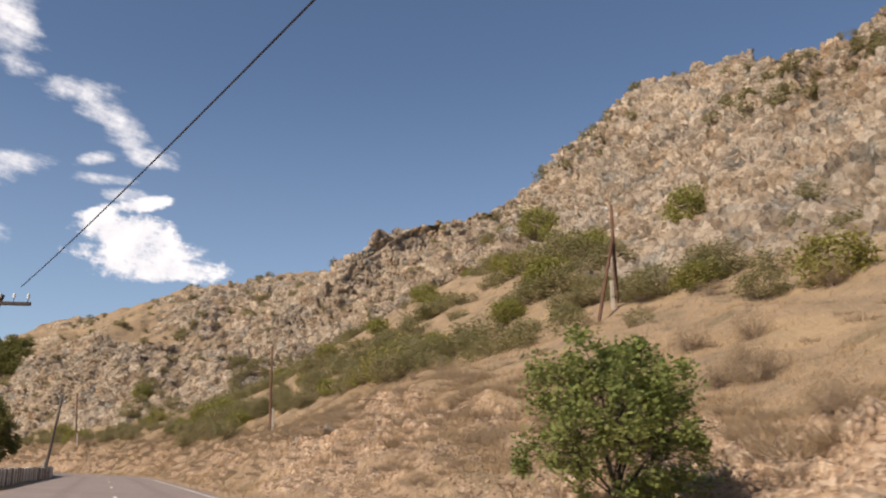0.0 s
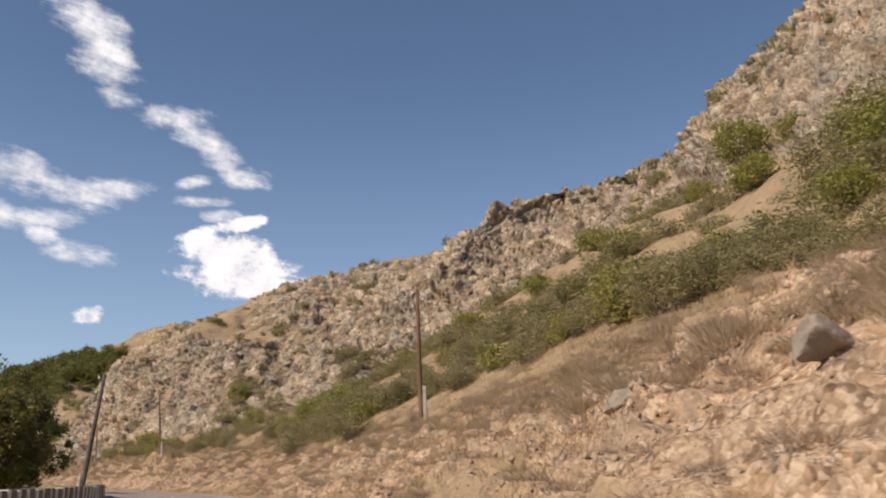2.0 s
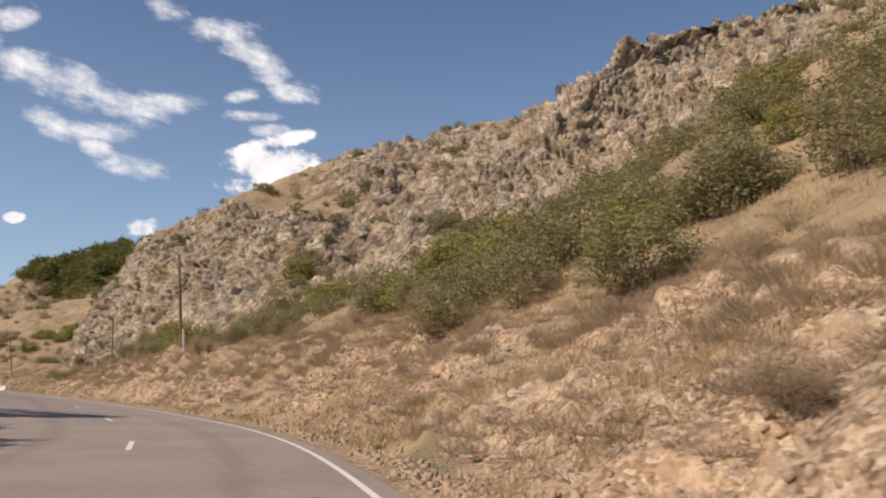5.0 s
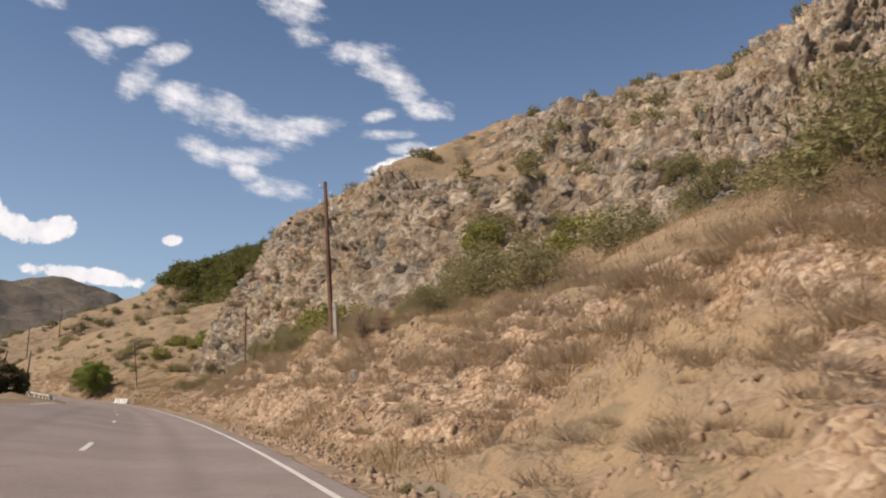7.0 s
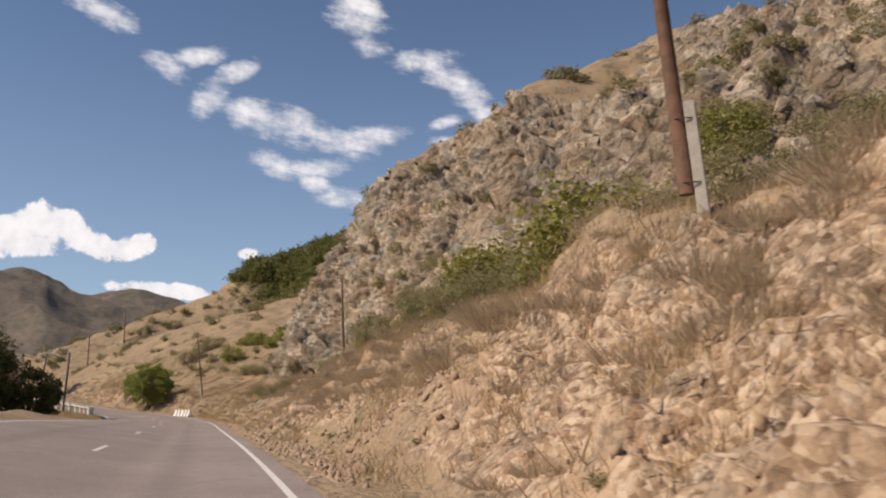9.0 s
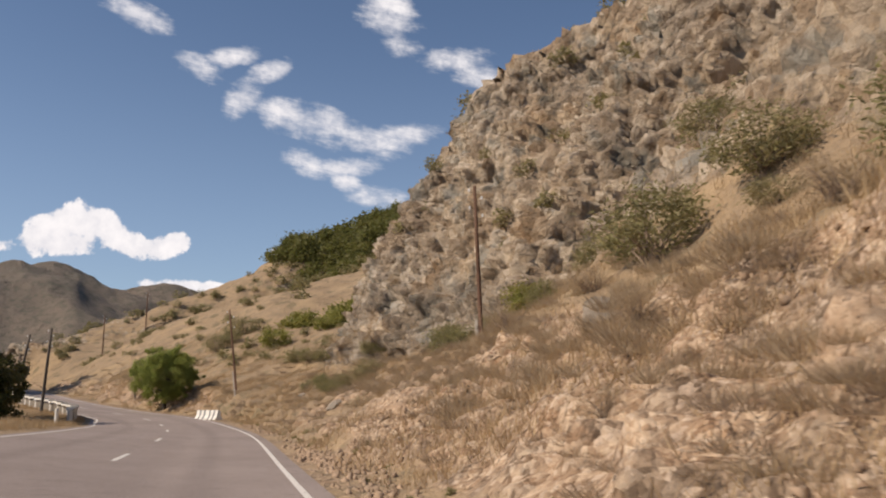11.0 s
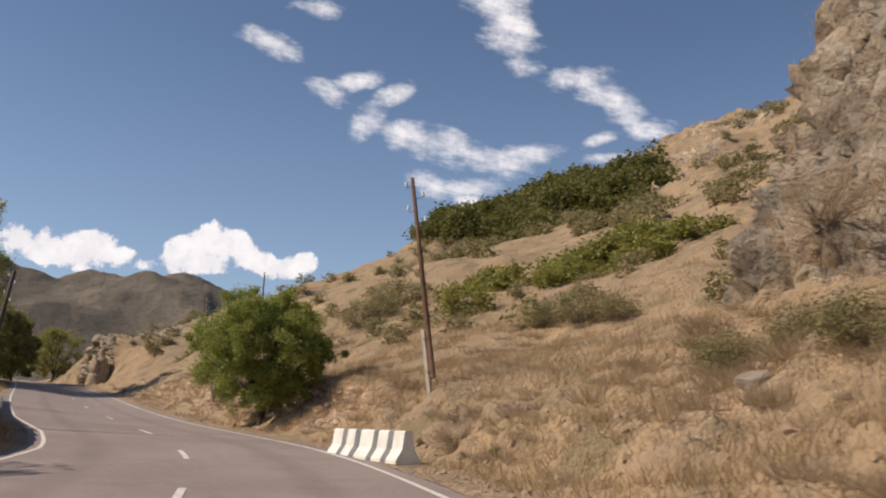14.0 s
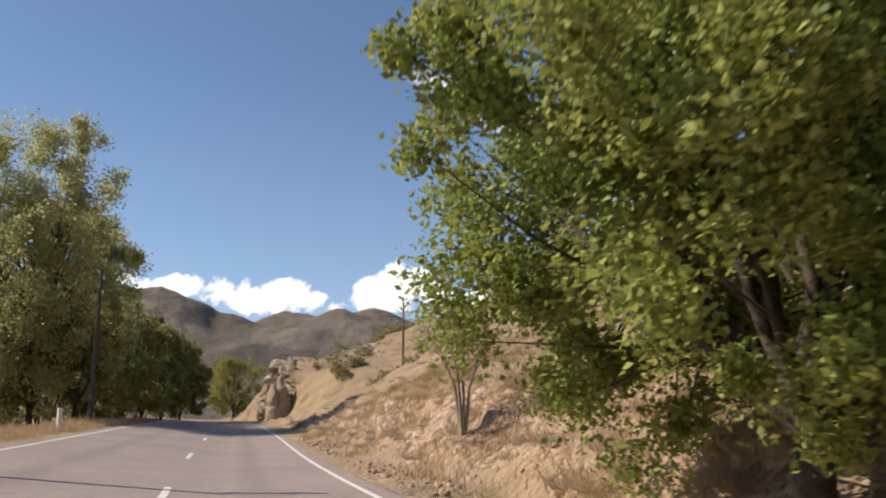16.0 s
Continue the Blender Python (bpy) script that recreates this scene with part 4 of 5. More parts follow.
def grass_tufts():
    """Dry straw tufts on bank, verge and shelf."""
    n = 150000
    s = rng.uniform(-46, 262, n)
    d = 0.9 + rng.gamma(1.5, 5.4, n)
    clump = fractal(np.stack([*plan(s, d), 0 * s], 1), 3.5, 3, 21)
    top = np.interp(s, BANK[:, 0], BANK[:, 1])
    keep = (d < 42) & (clump + rng.uniform(-0.2, 0.2, n) > np.where(d < top - 1, 0.06, -0.2))
    s, d = s[keep], d[keep]
    foot = on_hill_many(s, d)
    ls = rng.uniform(170, 300, 9000)
    foot = np.vstack([foot, left_place(ls, left_line(ls) - 0.9 - rng.gamma(1.3, 1.6, 9000))])
    s = np.r_[s, ls]
    blades = 6
    n = len(s)
    c = np.repeat(foot, blades, 0) + rng.normal(size=(n * blades, 3)) * np.array([0.13, 0.13, 0.01])
    lean = rng.normal(size=(n * blades, 3)) * 0.55
    lean[:, 2] = 1
    h = np.repeat(rng.uniform(0.08, 0.32, n), blades)[:, None] * rng.uniform(0.5, 1.2, (n * blades, 1))
    a = rng.uniform(0, 6.28, n * blades)
    side = np.stack([np.cos(a), np.sin(a), 0 * a], 1) * (0.005 + h * 0.022)
    low = c - np.array([0, 0, 0.05])
    v = np.stack([low - side, low + side, c + lean * h], 1).reshape(-1, 3)
    me = mesh_from("grass", v, np.arange(len(v)).reshape(-1, 3), STRAW)
    return tagged(new("dry_grass", me), "straw-coloured dry grass tufts on the bank", "grass", kind="stuff")


grass_tufts()

# ---------- trees ----------
def spot(s, d, z=None):
    x, y, h = on_hill(s, d)
    return (float(x), float(y), float(h) if z is None else z)


def round_tree(name, at, height, width, mat, seed, leaves, leaf, clumps, label, trunk_r, bare, puff=0.23):
    """A low-branching tree: short trunk, a fan of limbs, and a full crown that narrows to the trunk."""
    g = np.random.default_rng(seed)
    root = tagged(new(name), label, "tree")
    root.location = at
    lumps = []
    while len(lumps) < 84:
        u = g.uniform(0.0, 1.0)
        wide = np.interp(u, [0, 0.1, 0.3, 0.5, 0.72, 0.9, 1], [0.32, 0.66, 0.92, 0.97, 0.86, 0.55, 0.22])
        r, a = width / 2 * wide * math.sqrt(g.uniform(0.2, 1.0)), g.uniform(0, 6.28)
        q = np.array([r * math.cos(a), r * math.sin(a), bare + (height - bare) * (u * 0.88 + 0.07)])
        if all(np.linalg.norm((q - o) / (width, width, height - bare)) > 0.10 for o in lumps[-30:]):
            lumps.append(q)
    lumps = np.array(lumps)
    c = lumps[g.integers(0, len(lumps), clumps)] + np.clip(g.normal(size=(clumps, 3)), -1.7, 1.7) * width * np.array([0.062, 0.062, 0.070])
    fork = np.array([0.05, 0.0, bare * 0.9])
    wood = [tube([(0, 0, -0.4), (0.02, 0.02, bare * 0.4), tuple(fork)], [trunk_r * 1.25, trunk_r, trunk_r * 0.8], 9)]
    limbs = []
    for j in range(9):
        a = 6.28 * j / 9 + g.uniform(-0.3, 0.3)
        out = width * (0.14 if j % 3 == 0 else 0.27)
        e = np.array([math.cos(a) * out, math.sin(a) * out, height * (0.74 if j % 3 == 0 else g.uniform(0.42, 0.6))])
        wood.append(tube([tuple(fork), tuple(fork * 0.6 + e * 0.4 + g.normal(size=3) * 0.06), tuple(e)], [trunk_r * 0.5, trunk_r * 0.33, trunk_r * 0.12], 7))
        limbs.append(e)
    limbs = np.array(limbs)
    for q in c[:170]:
        e = limbs[np.argmin(np.linalg.norm(limbs - q, axis=1))]
        start = fork + (e - fork) * g.uniform(0.35, 1.0)
        mid = (start + q) / 2 + g.normal(size=3) * 0.08 + np.array([0, 0, 0.08])
        wood.append(tube([tuple(start), tuple(mid), tuple(q)], [trunk_r * 0.14, trunk_r * 0.09, 0.005], 4))
    child("trunk", solid("trunk", *joined(wood), BARK), root)
    pick = g.integers(0, clumps, leaves)
    r = puff * g.uniform(0.55, 1.3, clumps) * width / 5.7
    pts = c[pick] + np.clip(g.normal(size=(leaves, 3)), -1.9, 1.9) * r[pick][:, None] * np.array([1, 1, 0.9])
    pts = pts[pts[:, 2] > bare * 0.55]
    child("crown", leaf_cloud("crown", pts, leaf, mat, g, 0.62), root)
    return root


round_tree("roadside_tree", spot(-28.8, 2.7), 2.45, 3.0, LUSH, 3, 17000, 0.040, 130, "young leafy green tree standing on the verge", 0.06, 0.3)
round_tree("roadside_tree", spot(221.6, 1.85, 0.72), 5.6, 6.0, GREEN, 4, 150000, 0.038, 430, "broad green leafy tree beside the road", 0.17, 1.15, 0.155)


def bare_tree(at, height, width, seed):
    """A small thin tree with forking bare twigs and few leaves."""
    g = np.random.default_rng(seed)
    root = tagged(new("small_tree"), "small thin half-bare tree on the bank", "tree")
    root.location = at
    wood, tips = [], []
    for j in range(4):
        a = 6.28 * j / 4 + g.uniform(-0.6, 0.6)
        e = np.array([math.cos(a) * width * 0.28, math.sin(a) * width * 0.28, height * g.uniform(0.6, 0.8)])
        wood.append(tube([(0.03 * math.cos(a), 0.03 * math.sin(a), -0.3), tuple(e * (0.25, 0.25, 0.42)), tuple(e)], [0.045, 0.032, 0.014], 6))
        for m in range(9):
            f = g.uniform(0.4, 1.0)
            start = e * (0.25 + 0.75 * (f - 0.4) / 0.6, 0.25 + 0.75 * (f - 0.4) / 0.6, f)
            tip = start + np.array([g.normal() * width * 0.2, g.normal() * width * 0.2, height * g.uniform(0.08, 0.3)])
            wood.append(tube([tuple(start), tuple((start + tip) / 2 + g.normal(size=3) * 0.05), tuple(tip)], [0.013, 0.009, 0.004], 4))
            for w in range(4):
                b0 = start + (tip - start) * g.uniform(0.3, 1)
                twig = b0 + g.normal(size=3) * np.array([0.22, 0.22, 0.16]) + np.array([0, 0, 0.12])
                wood.append(tube([tuple(b0), tuple(twig)], [0.006, 0.002], 3))
                tips.append(twig)
    child("trunk", solid("trunk", *joined(wood), TWIG), root)
    tips = np.array(tips)
    pts = tips[g.integers(0, len(tips), 900)] + g.normal(size=(900, 3)) * 0.1
    child("crown", leaf_cloud("crown", pts, 0.03, OLIVE, g), root)
    return root


bare_tree(spot(232.6, 2.3), 2.9, 2.3, 6)
for s, d, h, w, seed in ((79, -13.4, 8.6, 7.0, 21), (69, -16.5, 7.8, 7, 22), (60, -17, 10, 8, 23), (52, -14.5, 6.5, 5.5, 28), (44, -17, 7, 6, 24)):
    round_tree("valley_tree", spot(s, d), h, w, DEEP if seed in (21, 24) else THICKET, seed, 15000, 0.12, 170, "dark green broadleaf tree behind the barrier", 0.2, 0.5)
for s, d, h, w, seed in ((203, -22.4, 13.5, 14, 31), (212, -27.5, 18, 13, 32), (196, -27.5, 16, 13, 34), (200, -14.7, 5.6, 6, 33), (204, -18.5, 7.5, 8, 35)):
    round_tree("valley_tree", spot(s, d), h, w, DEEP, seed, 24000 if h > 9 else 11000, 0.17 if h > 9 else 0.12, 260 if h > 9 else 130, "dark green broadleaf tree below the road", 0.25, 0.35)
for s, d, h, w, seed in ((292.8, -17, 14.5, 11, 41), (297.4, -14.5, 13, 10, 42), (305.9, -12.2, 11.5, 9, 43), (313.2, -10.3, 11.0, 8, 44), (321.4, -8.2, 10.5, 8, 45), (328.5, -5.6, 9.2, 7, 48), (282, -19, 13, 10, 46)):
    round_tree("valley_tree", spot(s, d), h, w, ROW, seed, 15000, 0.16, 170, "dark green tree in the row beside the road", 0.2, 0.35)
round_tree("yellowing_tree", spot(349.6, 6.5), 8.6, 9.5, BRIGHT, 47, 14000, 0.13, 150, "broad tree with yellowing leaves at the bend", 0.2, 0.4)


for s, d, h, w, seed in ((280.4, -15.6, 22, 11.5, 61), (287, -13.8, 16.5, 9.5, 62), (276, -18.5, 21, 12, 63)):
    round_tree("tall_tree", spot(s, d), h, w, PINE, seed, 42000, 0.11, 150, "tall loose-crowned grey-green tree beside the road", 0.26, 2.2, 0.24)

# ---------- utility poles ----------
def utility_pole(at, height, label, lean=(0.0, 0.0), stub=2.4, hooks=4, wood=TAR_WOOD, arms=0, side=1, girth=1.0):
    root = tagged(new("utility_pole"), label, "utility pole")
    root.location = at
    top = (lean[0] * height, lean[1] * height, height)
    foot = 0.45 if stub else -1.2
    child("pole", solid("pole", *tube([(0.10 * girth * side + lean[0] * foot, lean[1] * foot, foot), (0.10 * girth * side + lean[0] * height * 0.5, lean[1] * height * 0.5, height * 0.5), (top[0] + 0.10 * girth * side, top[1], height)], [0.135 * girth, 0.118 * girth, 0.09 * girth], 12), wood), root)
    if stub:
        bm = box(0.20 * girth, 0.22 * girth, stub + 1.0, 0.02)
        bmesh.ops.translate(bm, verts=bm.verts, vec=(-0.13 * girth * side, 0, -1.0))
        bmesh.ops.transform(bm, verts=bm.verts, matrix=Matrix(((1, 0, lean[0], 0), (0, 1, lean[1], 0), (0, 0, 1, 0), (0, 0, 0, 1))))
        post = child("footing", done("footing", bm, CONCRETE), root, "pale concrete stub lashed to the pole")
        for z in (0.62, stub - 0.3):
            ring = tube([(lean[0] * z + 0.23 * girth * math.cos(a), lean[1] * z + 0.15 * girth * math.sin(a), z) for a in np.linspace(0, 6.28, 13)], [0.012] * 13, 5)
            child("wire_band", solid("wire_band", *ring, IRON), root)
    if arms:
        bm = box(1.9, 0.09, 0.11, 0.01)
        bmesh.ops.translate(bm, verts=bm.verts, vec=(top[0] + 0.1, top[1] - 0.12, height - 0.35))
        child("crossarm", done("crossarm", bm, wood), root)
    for i in range(hooks):
        if arms:
            x, y, z = top[0] + 0.1 - 0.85 + 1.7 * i / (hooks - 1), top[1] - 0.12, height - 0.24
            pin = tube([(x, y, z), (x, y, z + 0.12)], [0.012, 0.012], 5)
        else:
            way = 1 if i % 2 else -1
            z = height - 0.25 - 0.42 * i
            f = z / height
            x, y = lean[0] * height * f + 0.10 * side + way * 0.30, lean[1] * height * f
            pin = tube([(x - way * 0.26, y, z - 0.05), (x - way * 0.05, y, z - 0.06), (x, y, z)], [0.011, 0.011, 0.011], 5)
            z -= 0.12
        hook = child("hook", solid("hook", *pin, IRON), root)
        v, f = tube([(x, y, z + 0.12), (x, y, z + 0.16), (x, y, z + 0.19), (x, y, z + 0.24), (x, y, z + 0.27)], [0.035, 0.055, 0.035, 0.05, 0.02], 9)
        child("insulator", solid("insulator", v, f, GLASS), hook, "white porcelain insulator")
    return root


for s, d, h, lean, stub in ((4.1, 22.6, 6.2, (-0.03, 0.0), 1.6), (42.6, 9.9, 8.0, (-0.03, -0.03), 2.3), (116.6, 6.3, 8.3, (-0.072, -0.022), 2.0), (175.0, 9.88, 7.3, (-0.03, -0.01), 1.0), (209.6, 3.98, 7.0, (-0.176, 0.057), 1.95)):
    x, y, z = on_hill(s, d)
    tagged(utility_pole((x, y, z), h, "brown wooden utility pole lashed to a pale concrete stub", lean, stub, side=-1 if 30 < s < 130 else 1, girth=0.68 if s > 200 else 0.8 if s > 150 else 1.0), group="utility poles")
pole_at, strut_foot = np.array(on_hill(4.1, 22.6)), np.array(on_hill(2.6, 20.6))
strut = tagged(new("pole_strut", solid("pole_strut", *tube([tuple(strut_foot - (0, 0, 0.4)), tuple((strut_foot + pole_at + (0, 0, 4.2)) / 2), tuple(pole_at + (-0.06, 0, 4.2))], [0.11, 0.10, 0.085], 9), TAR_WOOD)),
               "slanting wooden strut propping the pole", "pole strut")
for s, d, h, lean, stub in ((47.7, -9.0, 7.2, (0.11, 0.02), 1.5), (233, -8.9, 6.4, (0.12, 0.10), 0), (272, -10.6, 9.0, (0.03, 0.0), 0), (218, -9.2, 6.6, (0.08, 0), 0)):
    x, y, z = spot(s, d, None)
    tagged(utility_pole((x, y, z), h, "dark wooden utility pole leaning beside the road", lean, stub, wood=GREY_WOOD), group="utility poles")
for s, d in ((308.5, 15.5), (318.5, 27.2)):
    x, y, z = on_hill(s, d)
    tagged(utility_pole((x, y, z), 7.2, "distant brown wooden utility pole on the slope", (0.02, 0), 0), group="utility poles")
x, y = plan(-10.0, -9.6)
CABLE_END = (float(x) + 0.28 * 6.8 + 0.6, float(y) + 0.25, 6.45)
utility_pole((float(x), float(y), -0.3), 6.5, "dark leaning pole with a crossarm of white insulators", (0.28, 0.05), 0, 5, GREY_WOOD, 1)

# ---------- barriers ----------
def barrier_block():
    """A concrete road barrier with a flared foot, in white and grey stripes."""
    root = tagged(new("concrete_barrier"), "concrete road barrier with white and grey stripes", "road barrier")
    prof = [(-0.28, 0.0), (-0.28, 0.08), (-0.14, 0.30), (-0.09, 0.66), (-0.06, 0.69), (0.06, 0.69), (0.09, 0.66), (0.14, 0.30), (0.28, 0.08), (0.28, 0.0)]
    widths = [0.62, 0.34, 0.62, 0.34, 0.90, 0.42, 0.62, 0.36, 0.78]
    x = -sum(widths) / 2
    for i, w in enumerate(widths):
        xs = [x, x + w]
        verts = [(q, y, z) for q in xs for y, z in prof]
        n = len(prof)
        faces = [(j, (j + 1) % n, n + (j + 1) % n, n + j) for j in range(n)] + [tuple(range(n))[::-1], tuple(range(n, 2 * n))]
        me = bpy.data.meshes.new("stripe")
        me.from_pydata(verts, [], faces)
        me.materials.append(BLACK if i % 2 else WHITE)
        child("stripe", me, root)
        x += w
    return root


barrier = barrier_block()
a, b = np.array((-84.1, 156.1)), np.array((-88.1, 159.1))
barrier.matrix_basis = Matrix.Translation((*((a + b) / 2), float(road_z(204.8)) - 0.03)) @ Matrix.Rotation(math.atan2(b[1] - a[1], b[0] - a[0]), 4, "Z")


def parapet(s0, s1, d0, d1, height, label, gap=1.9):
    """A low roadside parapet: posts between panels, with a rail along the top."""
    root = tagged(new("parapet"), label, "parapet")
    n = max(2, int((s1 - s0) / gap))
    ss = np.linspace(s0, s1, n + 1)
    dd = left_line(ss) - np.linspace(d0, d1, n + 1)
    base = [float(v) for v in left_place(ss, dd)[:, 2]]
    for i in range(n + 1):
        x, y = plan(ss[i], dd[i])
        bm = box(0.2, 0.34, height + 0.5, 0.02)
        post = child("post", done("post", bm, WHITE), root)
        post.matrix_basis = Matrix.Translation((float(x), float(y), base[i] - 0.45)) @ Matrix.Rotation(rng.uniform(-0.05, 0.05), 4, "Z")
        if i < n:
            a, b = np.array(plan(ss[i], dd[i])), np.array(plan(ss[i + 1], dd[i + 1]))
            length, turn, mid = np.linalg.norm(b - a), math.atan2(b[1] - a[1], b[0] - a[0]), (a + b) / 2
            panel = child("panel", done("panel", box(length - 0.2, 0.2, height + 0.1, 0.01), WEATHERED), root)
            panel.matrix_basis = Matrix.Translation((*mid, base[i] - 0.15)) @ Matrix.Rotation(turn, 4, "Z")
            rail = child("rail", done("rail", box(length + 0.02, 0.52, 0.17, 0.02), WHITE), root)
            rail.matrix_basis = Matrix.Translation((*mid, (base[i] + base[i + 1]) / 2 + height - 0.03)) @ Matrix.Rotation(turn, 4, "Z")
    return root


parapet(200.5, 238.5, 1.55, 1.2, 0.78, "white-topped concrete parapet with grey panels", 2.2)


def striped_wall(s0, s1, d0, d1):
    """A low concrete guard wall painted in white and weathered dark stripes."""
    root = tagged(new("guard_wall"), "low concrete guard wall striped white and dark at the road's edge", "guard wall")
    s, i = s0, 0
    while s < s1:
        w = (0.46, 0.95, 0.46, 1.25)[i % 4]
        f = (s - s0) / (s1 - s0)
        x, y = plan(s + w / 2, d0 + (d1 - d0) * f)
        bm = box(w - 0.01, 0.34 if i % 2 else 0.38, 1.12 + rng.uniform(-0.04, 0.04), 0.035)
        bmesh.ops.translate(bm, verts=bm.verts, vec=(0, rng.uniform(-0.03, 0.03), 0))
        ob = child("block", done("block", bm, WEATHERED if i % 2 else WHITE), root)
        tx, ty = float(np.interp(s, GRID, TX)), float(np.interp(s, GRID, TY))
        ob.matrix_basis = Matrix.Translation((float(x), float(y), -0.22)) @ Matrix.Rotation(math.atan2(ty, tx), 4, "Z")
        s, i = s + w, i + 1
    return root


striped_wall(4, 70, -9.2, -8.2)
for s, d in ((190.5, -9.4), (256, -9.3), (300, -9.6)):
    x, y = plan(s, d)
    post = tagged(new("marker_post", done("marker_post", box(0.16, 0.16, 1.05, 0.02), WHITE)), "white roadside marker post", "marker post", "marker posts")
    post.location = on_hill(s, d) - np.array([0, 0, 0.12])

# the cable from the leaning pole over the road
def cable(a, b, sag):
    pts = [(a[0] + (b[0] - a[0]) * t, a[1] + (b[1] - a[1]) * t, a[2] + (b[2] - a[2]) * t - sag * 4 * t * (1 - t)) for t in np.linspace(0, 1, 25)]
    return tagged(new("cable", solid("cable", *tube(pts, [0.015] * 25, 6), CABLE)), "black overhead cable crossing above the road", "cable")


cable(CABLE_END, (42.5, -88.0, 8.2), 0.9)

# rock pillar beside the far bend
def crag(at, size, seed, label):
    bm = bmesh.new()
    bmesh.ops.create_icosphere(bm, subdivisions=5, radius=1.0)
    p = np.array([v.co for v in bm.verts])
    q = p * np.array(size)
    near, second, own = blocks(q + np.array(at), 2.2, seed)
    out = 1 + 0.16 * (own - 0.5) - 0.16 * np.exp(-((second - near) / 0.14) ** 2) + 0.25 * fractal(q, 2.5, 3, seed)
    for v, w, f in zip(bm.verts, q, out):
        v.co = w * f
    me = done("crag", bm, CRAG)
    ob = tagged(new("rock_pillar", me), label, "rock")
    ob.location = at
    return ob


px, py = plan(320, 4.6)
crag((float(px), float(py), 5.5), (1.5, 1.5, 5.2), 5, "tall pale rock pillar beside the road")
px, py = plan(324, 9.8)
crag((float(px), float(py), 8.0), (4.2, 3.0, 5.0), 6, "lumpy weathered rock outcrop behind the pillar")

# large rocks standing out of the bank
def boulder(s, d, size, seed, label):
    g = np.random.default_rng(seed)
    bm = bmesh.new()
    bmesh.ops.create_icosphere(bm, subdivisions=4, radius=1.0)
    p = np.array([v.co for v in bm.verts])
    for _ in range(14):
        n = g.normal(size=3)
        n /= np.linalg.norm(n)
        p -= n * np.clip(p @ n - g.uniform(0.55, 0.85), 0, 1)[:, None]
    p *= 1 + 0.16 * fractal(p, 0.5, 3, seed)[:, None]
    for v, w in zip(bm.verts, p * np.array(size)):
        v.co = w
    ob = tagged(new("boulder", done("boulder", bm, BOULDER)), label, "boulder", "boulders in the bank")
    ob.matrix_basis = Matrix.Translation(on_hill(s, d) + np.array([0, 0, size[2] * 0.25])) @ Euler((g.uniform(-0.3, 0.3), g.uniform(-0.3, 0.3), g.uniform(0, 6.28))).to_matrix().to_4x4()
    return ob


for n, (s, d, size) in enumerate(((152, 5.9, (0.75, 0.6, 0.6)), (102.3, 4.4, (0.55, 0.45, 0.4)), (104, 5.0, (0.4, 0.3, 0.28)), (6, 5.2, (0.6, 0.45, 0.35)), (1.2, 5.7, (0.5, 0.4, 0.32)),
                                  (16, 5.4, (0.45, 0.35, 0.3)), (181, 4.2, (0.6, 0.45, 0.45)), (196.8, 5.4, (0.4, 0.3, 0.25)), (24, 6.0, (0.4, 0.35, 0.3)))):
    boulder(s, d, size, 900 + n, "grey-brown angular boulder standing out of the earth bank")

# ---------- loose stones on the bank ----------
def stone_meshes():
    out = []
    for n in range(9):
        g = np.random.default_rng(300 + n)
        bm = bmesh.new()
        bmesh.ops.create_cube(bm, size=1.4)
        for v in bm.verts:
            v.co += Vector(g.uniform(-0.34, 0.34, 3))
        if n < 6:
            bmesh.ops.bevel(bm, geom=bm.edges[:], offset=0.16, segments=1, affect="EDGES")
            for v in bm.verts:
                v.co += Vector(g.uniform(-0.06, 0.06, 3))
        bmesh.ops.triangulate(bm, faces=bm.faces[:])
        sx, sy, sz = g.uniform(0.75, 1.3), g.uniform(0.7, 1.1), g.uniform(0.5, 0.8)
        cuts = [(Vector(g.normal(size=3)).normalized(), g.uniform(0.42, 0.78)) for _ in range(11)]
        for v in bm.verts:
            for nrm, lim in cuts:
                over = v.co.dot(nrm) - lim
                if over > 0:
                    v.co -= nrm * over
            v.co = Vector((v.co.x * sx, v.co.y * sy, v.co.z * sz))
        out.append(done("stone", bm, STONE))
    return out


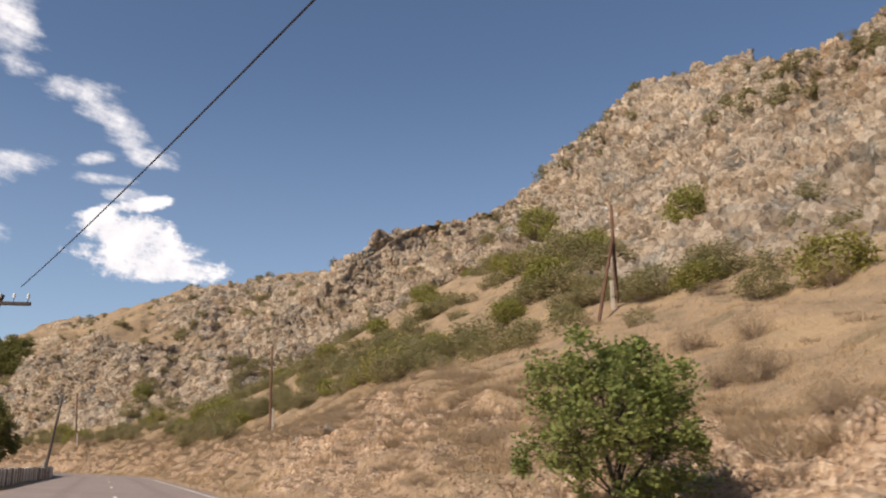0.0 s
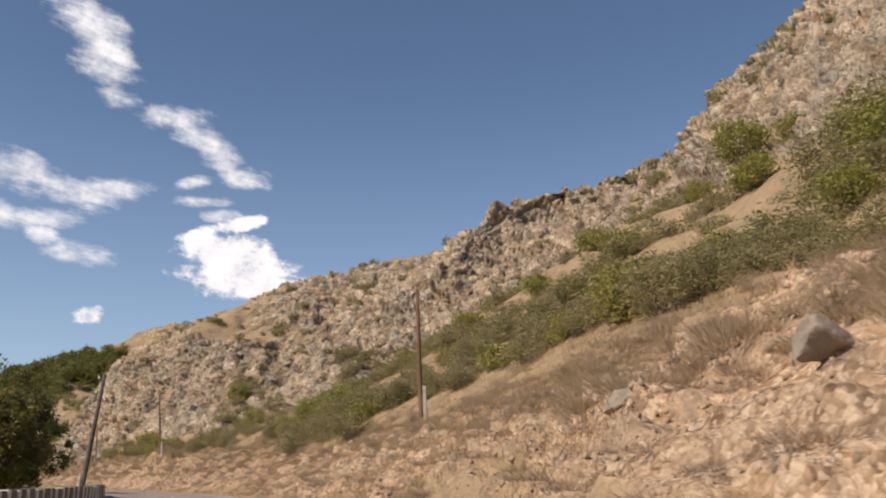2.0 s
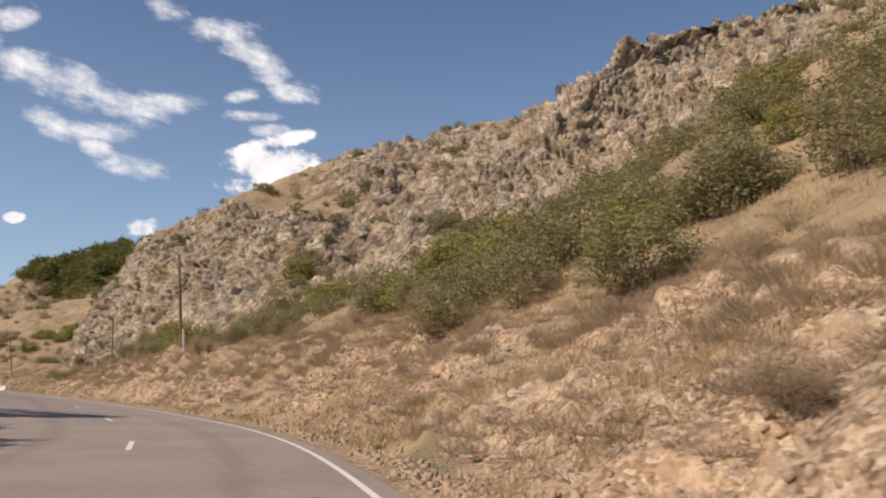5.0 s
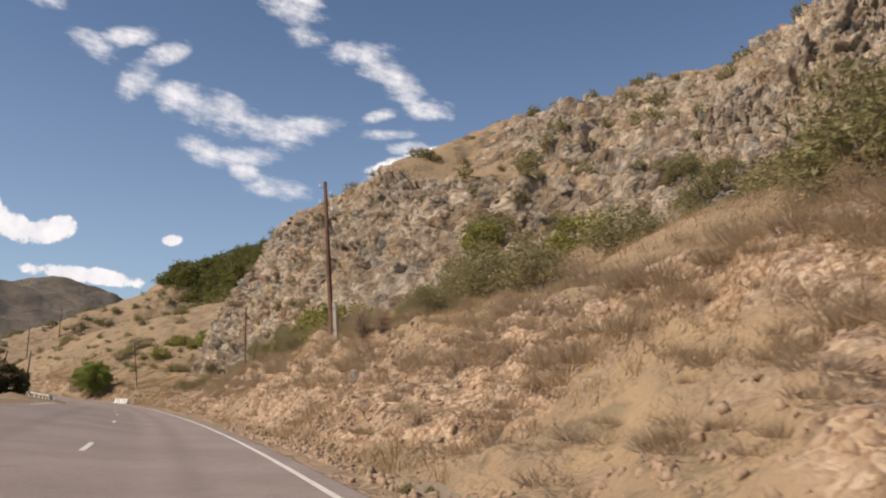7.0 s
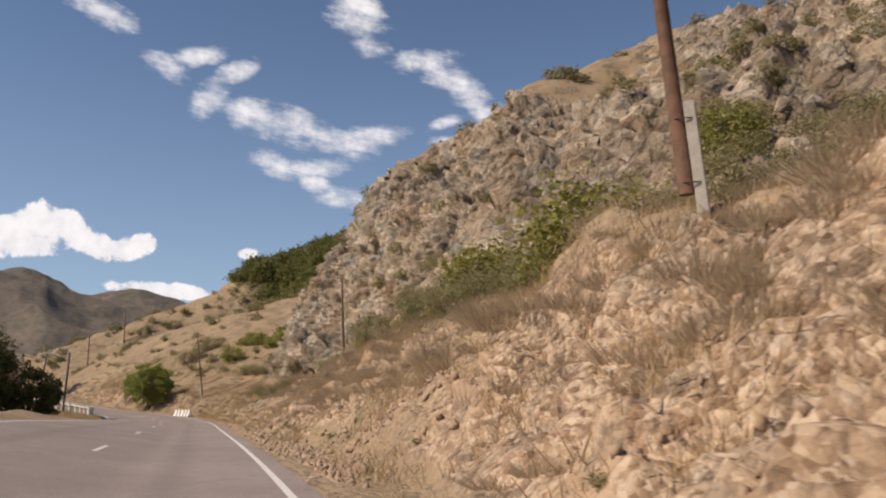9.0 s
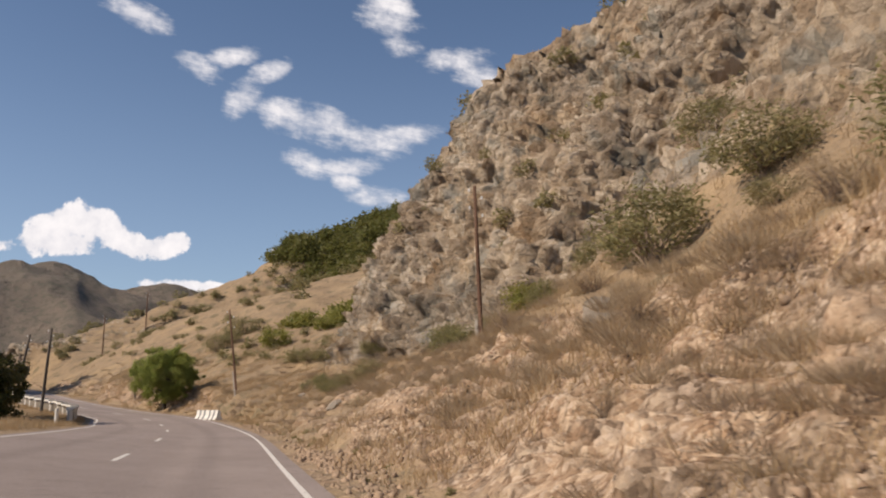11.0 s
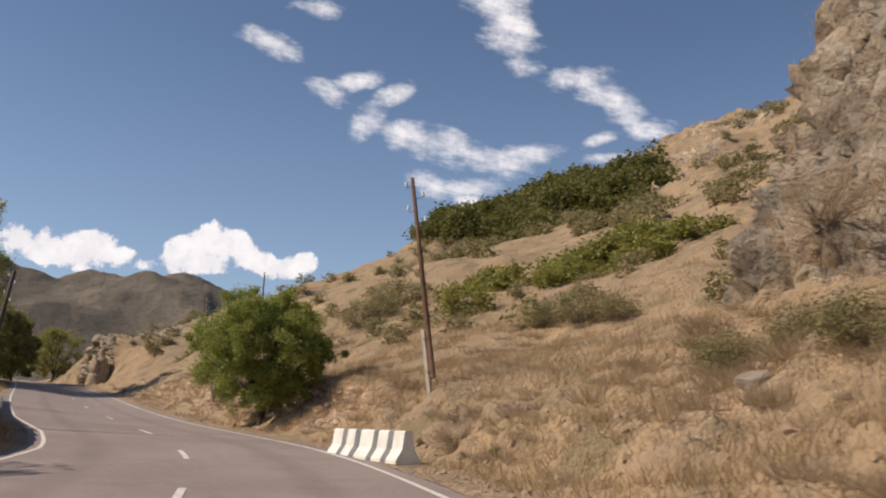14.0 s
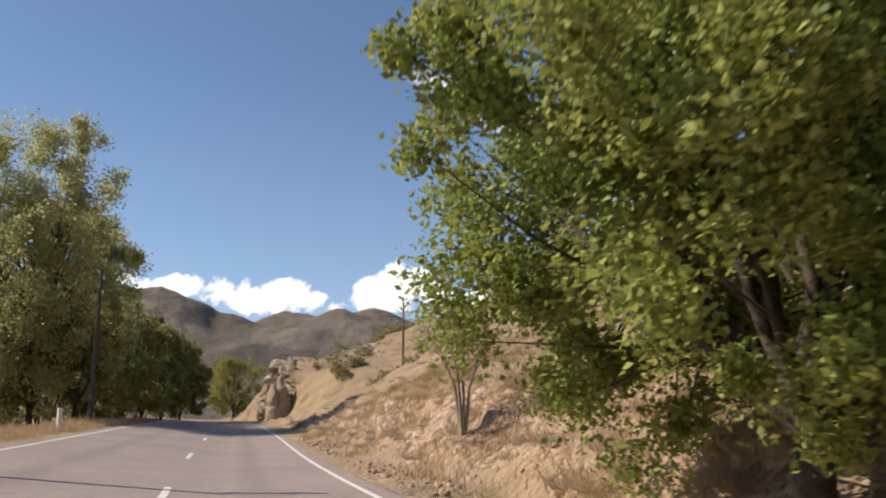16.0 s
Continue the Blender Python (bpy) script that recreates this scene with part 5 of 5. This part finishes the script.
STONES = stone_meshes()
for n in range(260):
    s = rng.uniform(-20, 205)
    top = float(np.interp(s, BANK[:, 0], BANK[:, 1]))
    d = 1.0 + (top - 0.6) * rng.uniform() ** 1.1
    r = 0.05 + 0.15 * rng.uniform() ** 2.5
    ob = child("stone", STONES[n % 6], hill)
    ob.matrix_basis = Matrix.Translation(on_hill(s, d) + np.array([0, 0, -r * 0.1])) @ Euler(rng.uniform(-1, 1, 3) * (0.5, 0.5, 3.1)).to_matrix().to_4x4() @ Matrix.Scale(r, 4)


def scree():
    n = 80000
    s = rng.uniform(-46, 260, n)
    top = np.interp(s, BANK[:, 0], BANK[:, 1])
    d = 0.7 + (top - 0.9) * rng.uniform(0, 1, n) ** 1.25
    clump = fractal(np.stack([*plan(s, d), 0 * s], 1), 5.0, 2, 41) + rng.uniform(-0.25, 0.25, n)
    few = (clump > -0.05) & ((s < 160) | (rng.uniform(0, 1, n) < 0.2))
    s, d = s[few], d[few]
    # a low windrow of gravel along the asphalt
    row = rng.uniform(-20, 205, 9000)
    heap = fractal(np.stack([row, 0 * row, 0 * row], 1), 9.0, 2, 43)
    row = row[heap > 0.02]
    s, d = np.r_[s, row], np.r_[d, 1.05 + rng.normal(size=len(row)) * 0.28]
    foot = on_hill_many(s, np.maximum(d, 0.45))
    verts, faces, k = [], [], 0
    for i, at in enumerate(foot):
        me = STONES[6 + i % 3] if i % 6 else STONES[3 + i % 3]
        v = np.empty(len(me.vertices) * 3, np.float32)
        me.vertices.foreach_get("co", v)
        f = np.empty(len(me.loops), np.int32)
        me.loops.foreach_get("vertex_index", f)
        m = np.array(Euler(rng.uniform(-3, 3, 3)).to_matrix()) * (0.025 + 0.13 * rng.uniform() ** 2.2)
        verts.append(v.reshape(-1, 3) @ m.T + at - np.array([0, 0, 0.01]))
        faces.append(f.reshape(-1, 3) + k)
        k += len(me.vertices)
    return tagged(new("scree", mesh_from("scree", np.vstack(verts), np.vstack(faces), STONE)), "small pale stones strewn over the earth bank", "stones", kind="stuff")


scree()
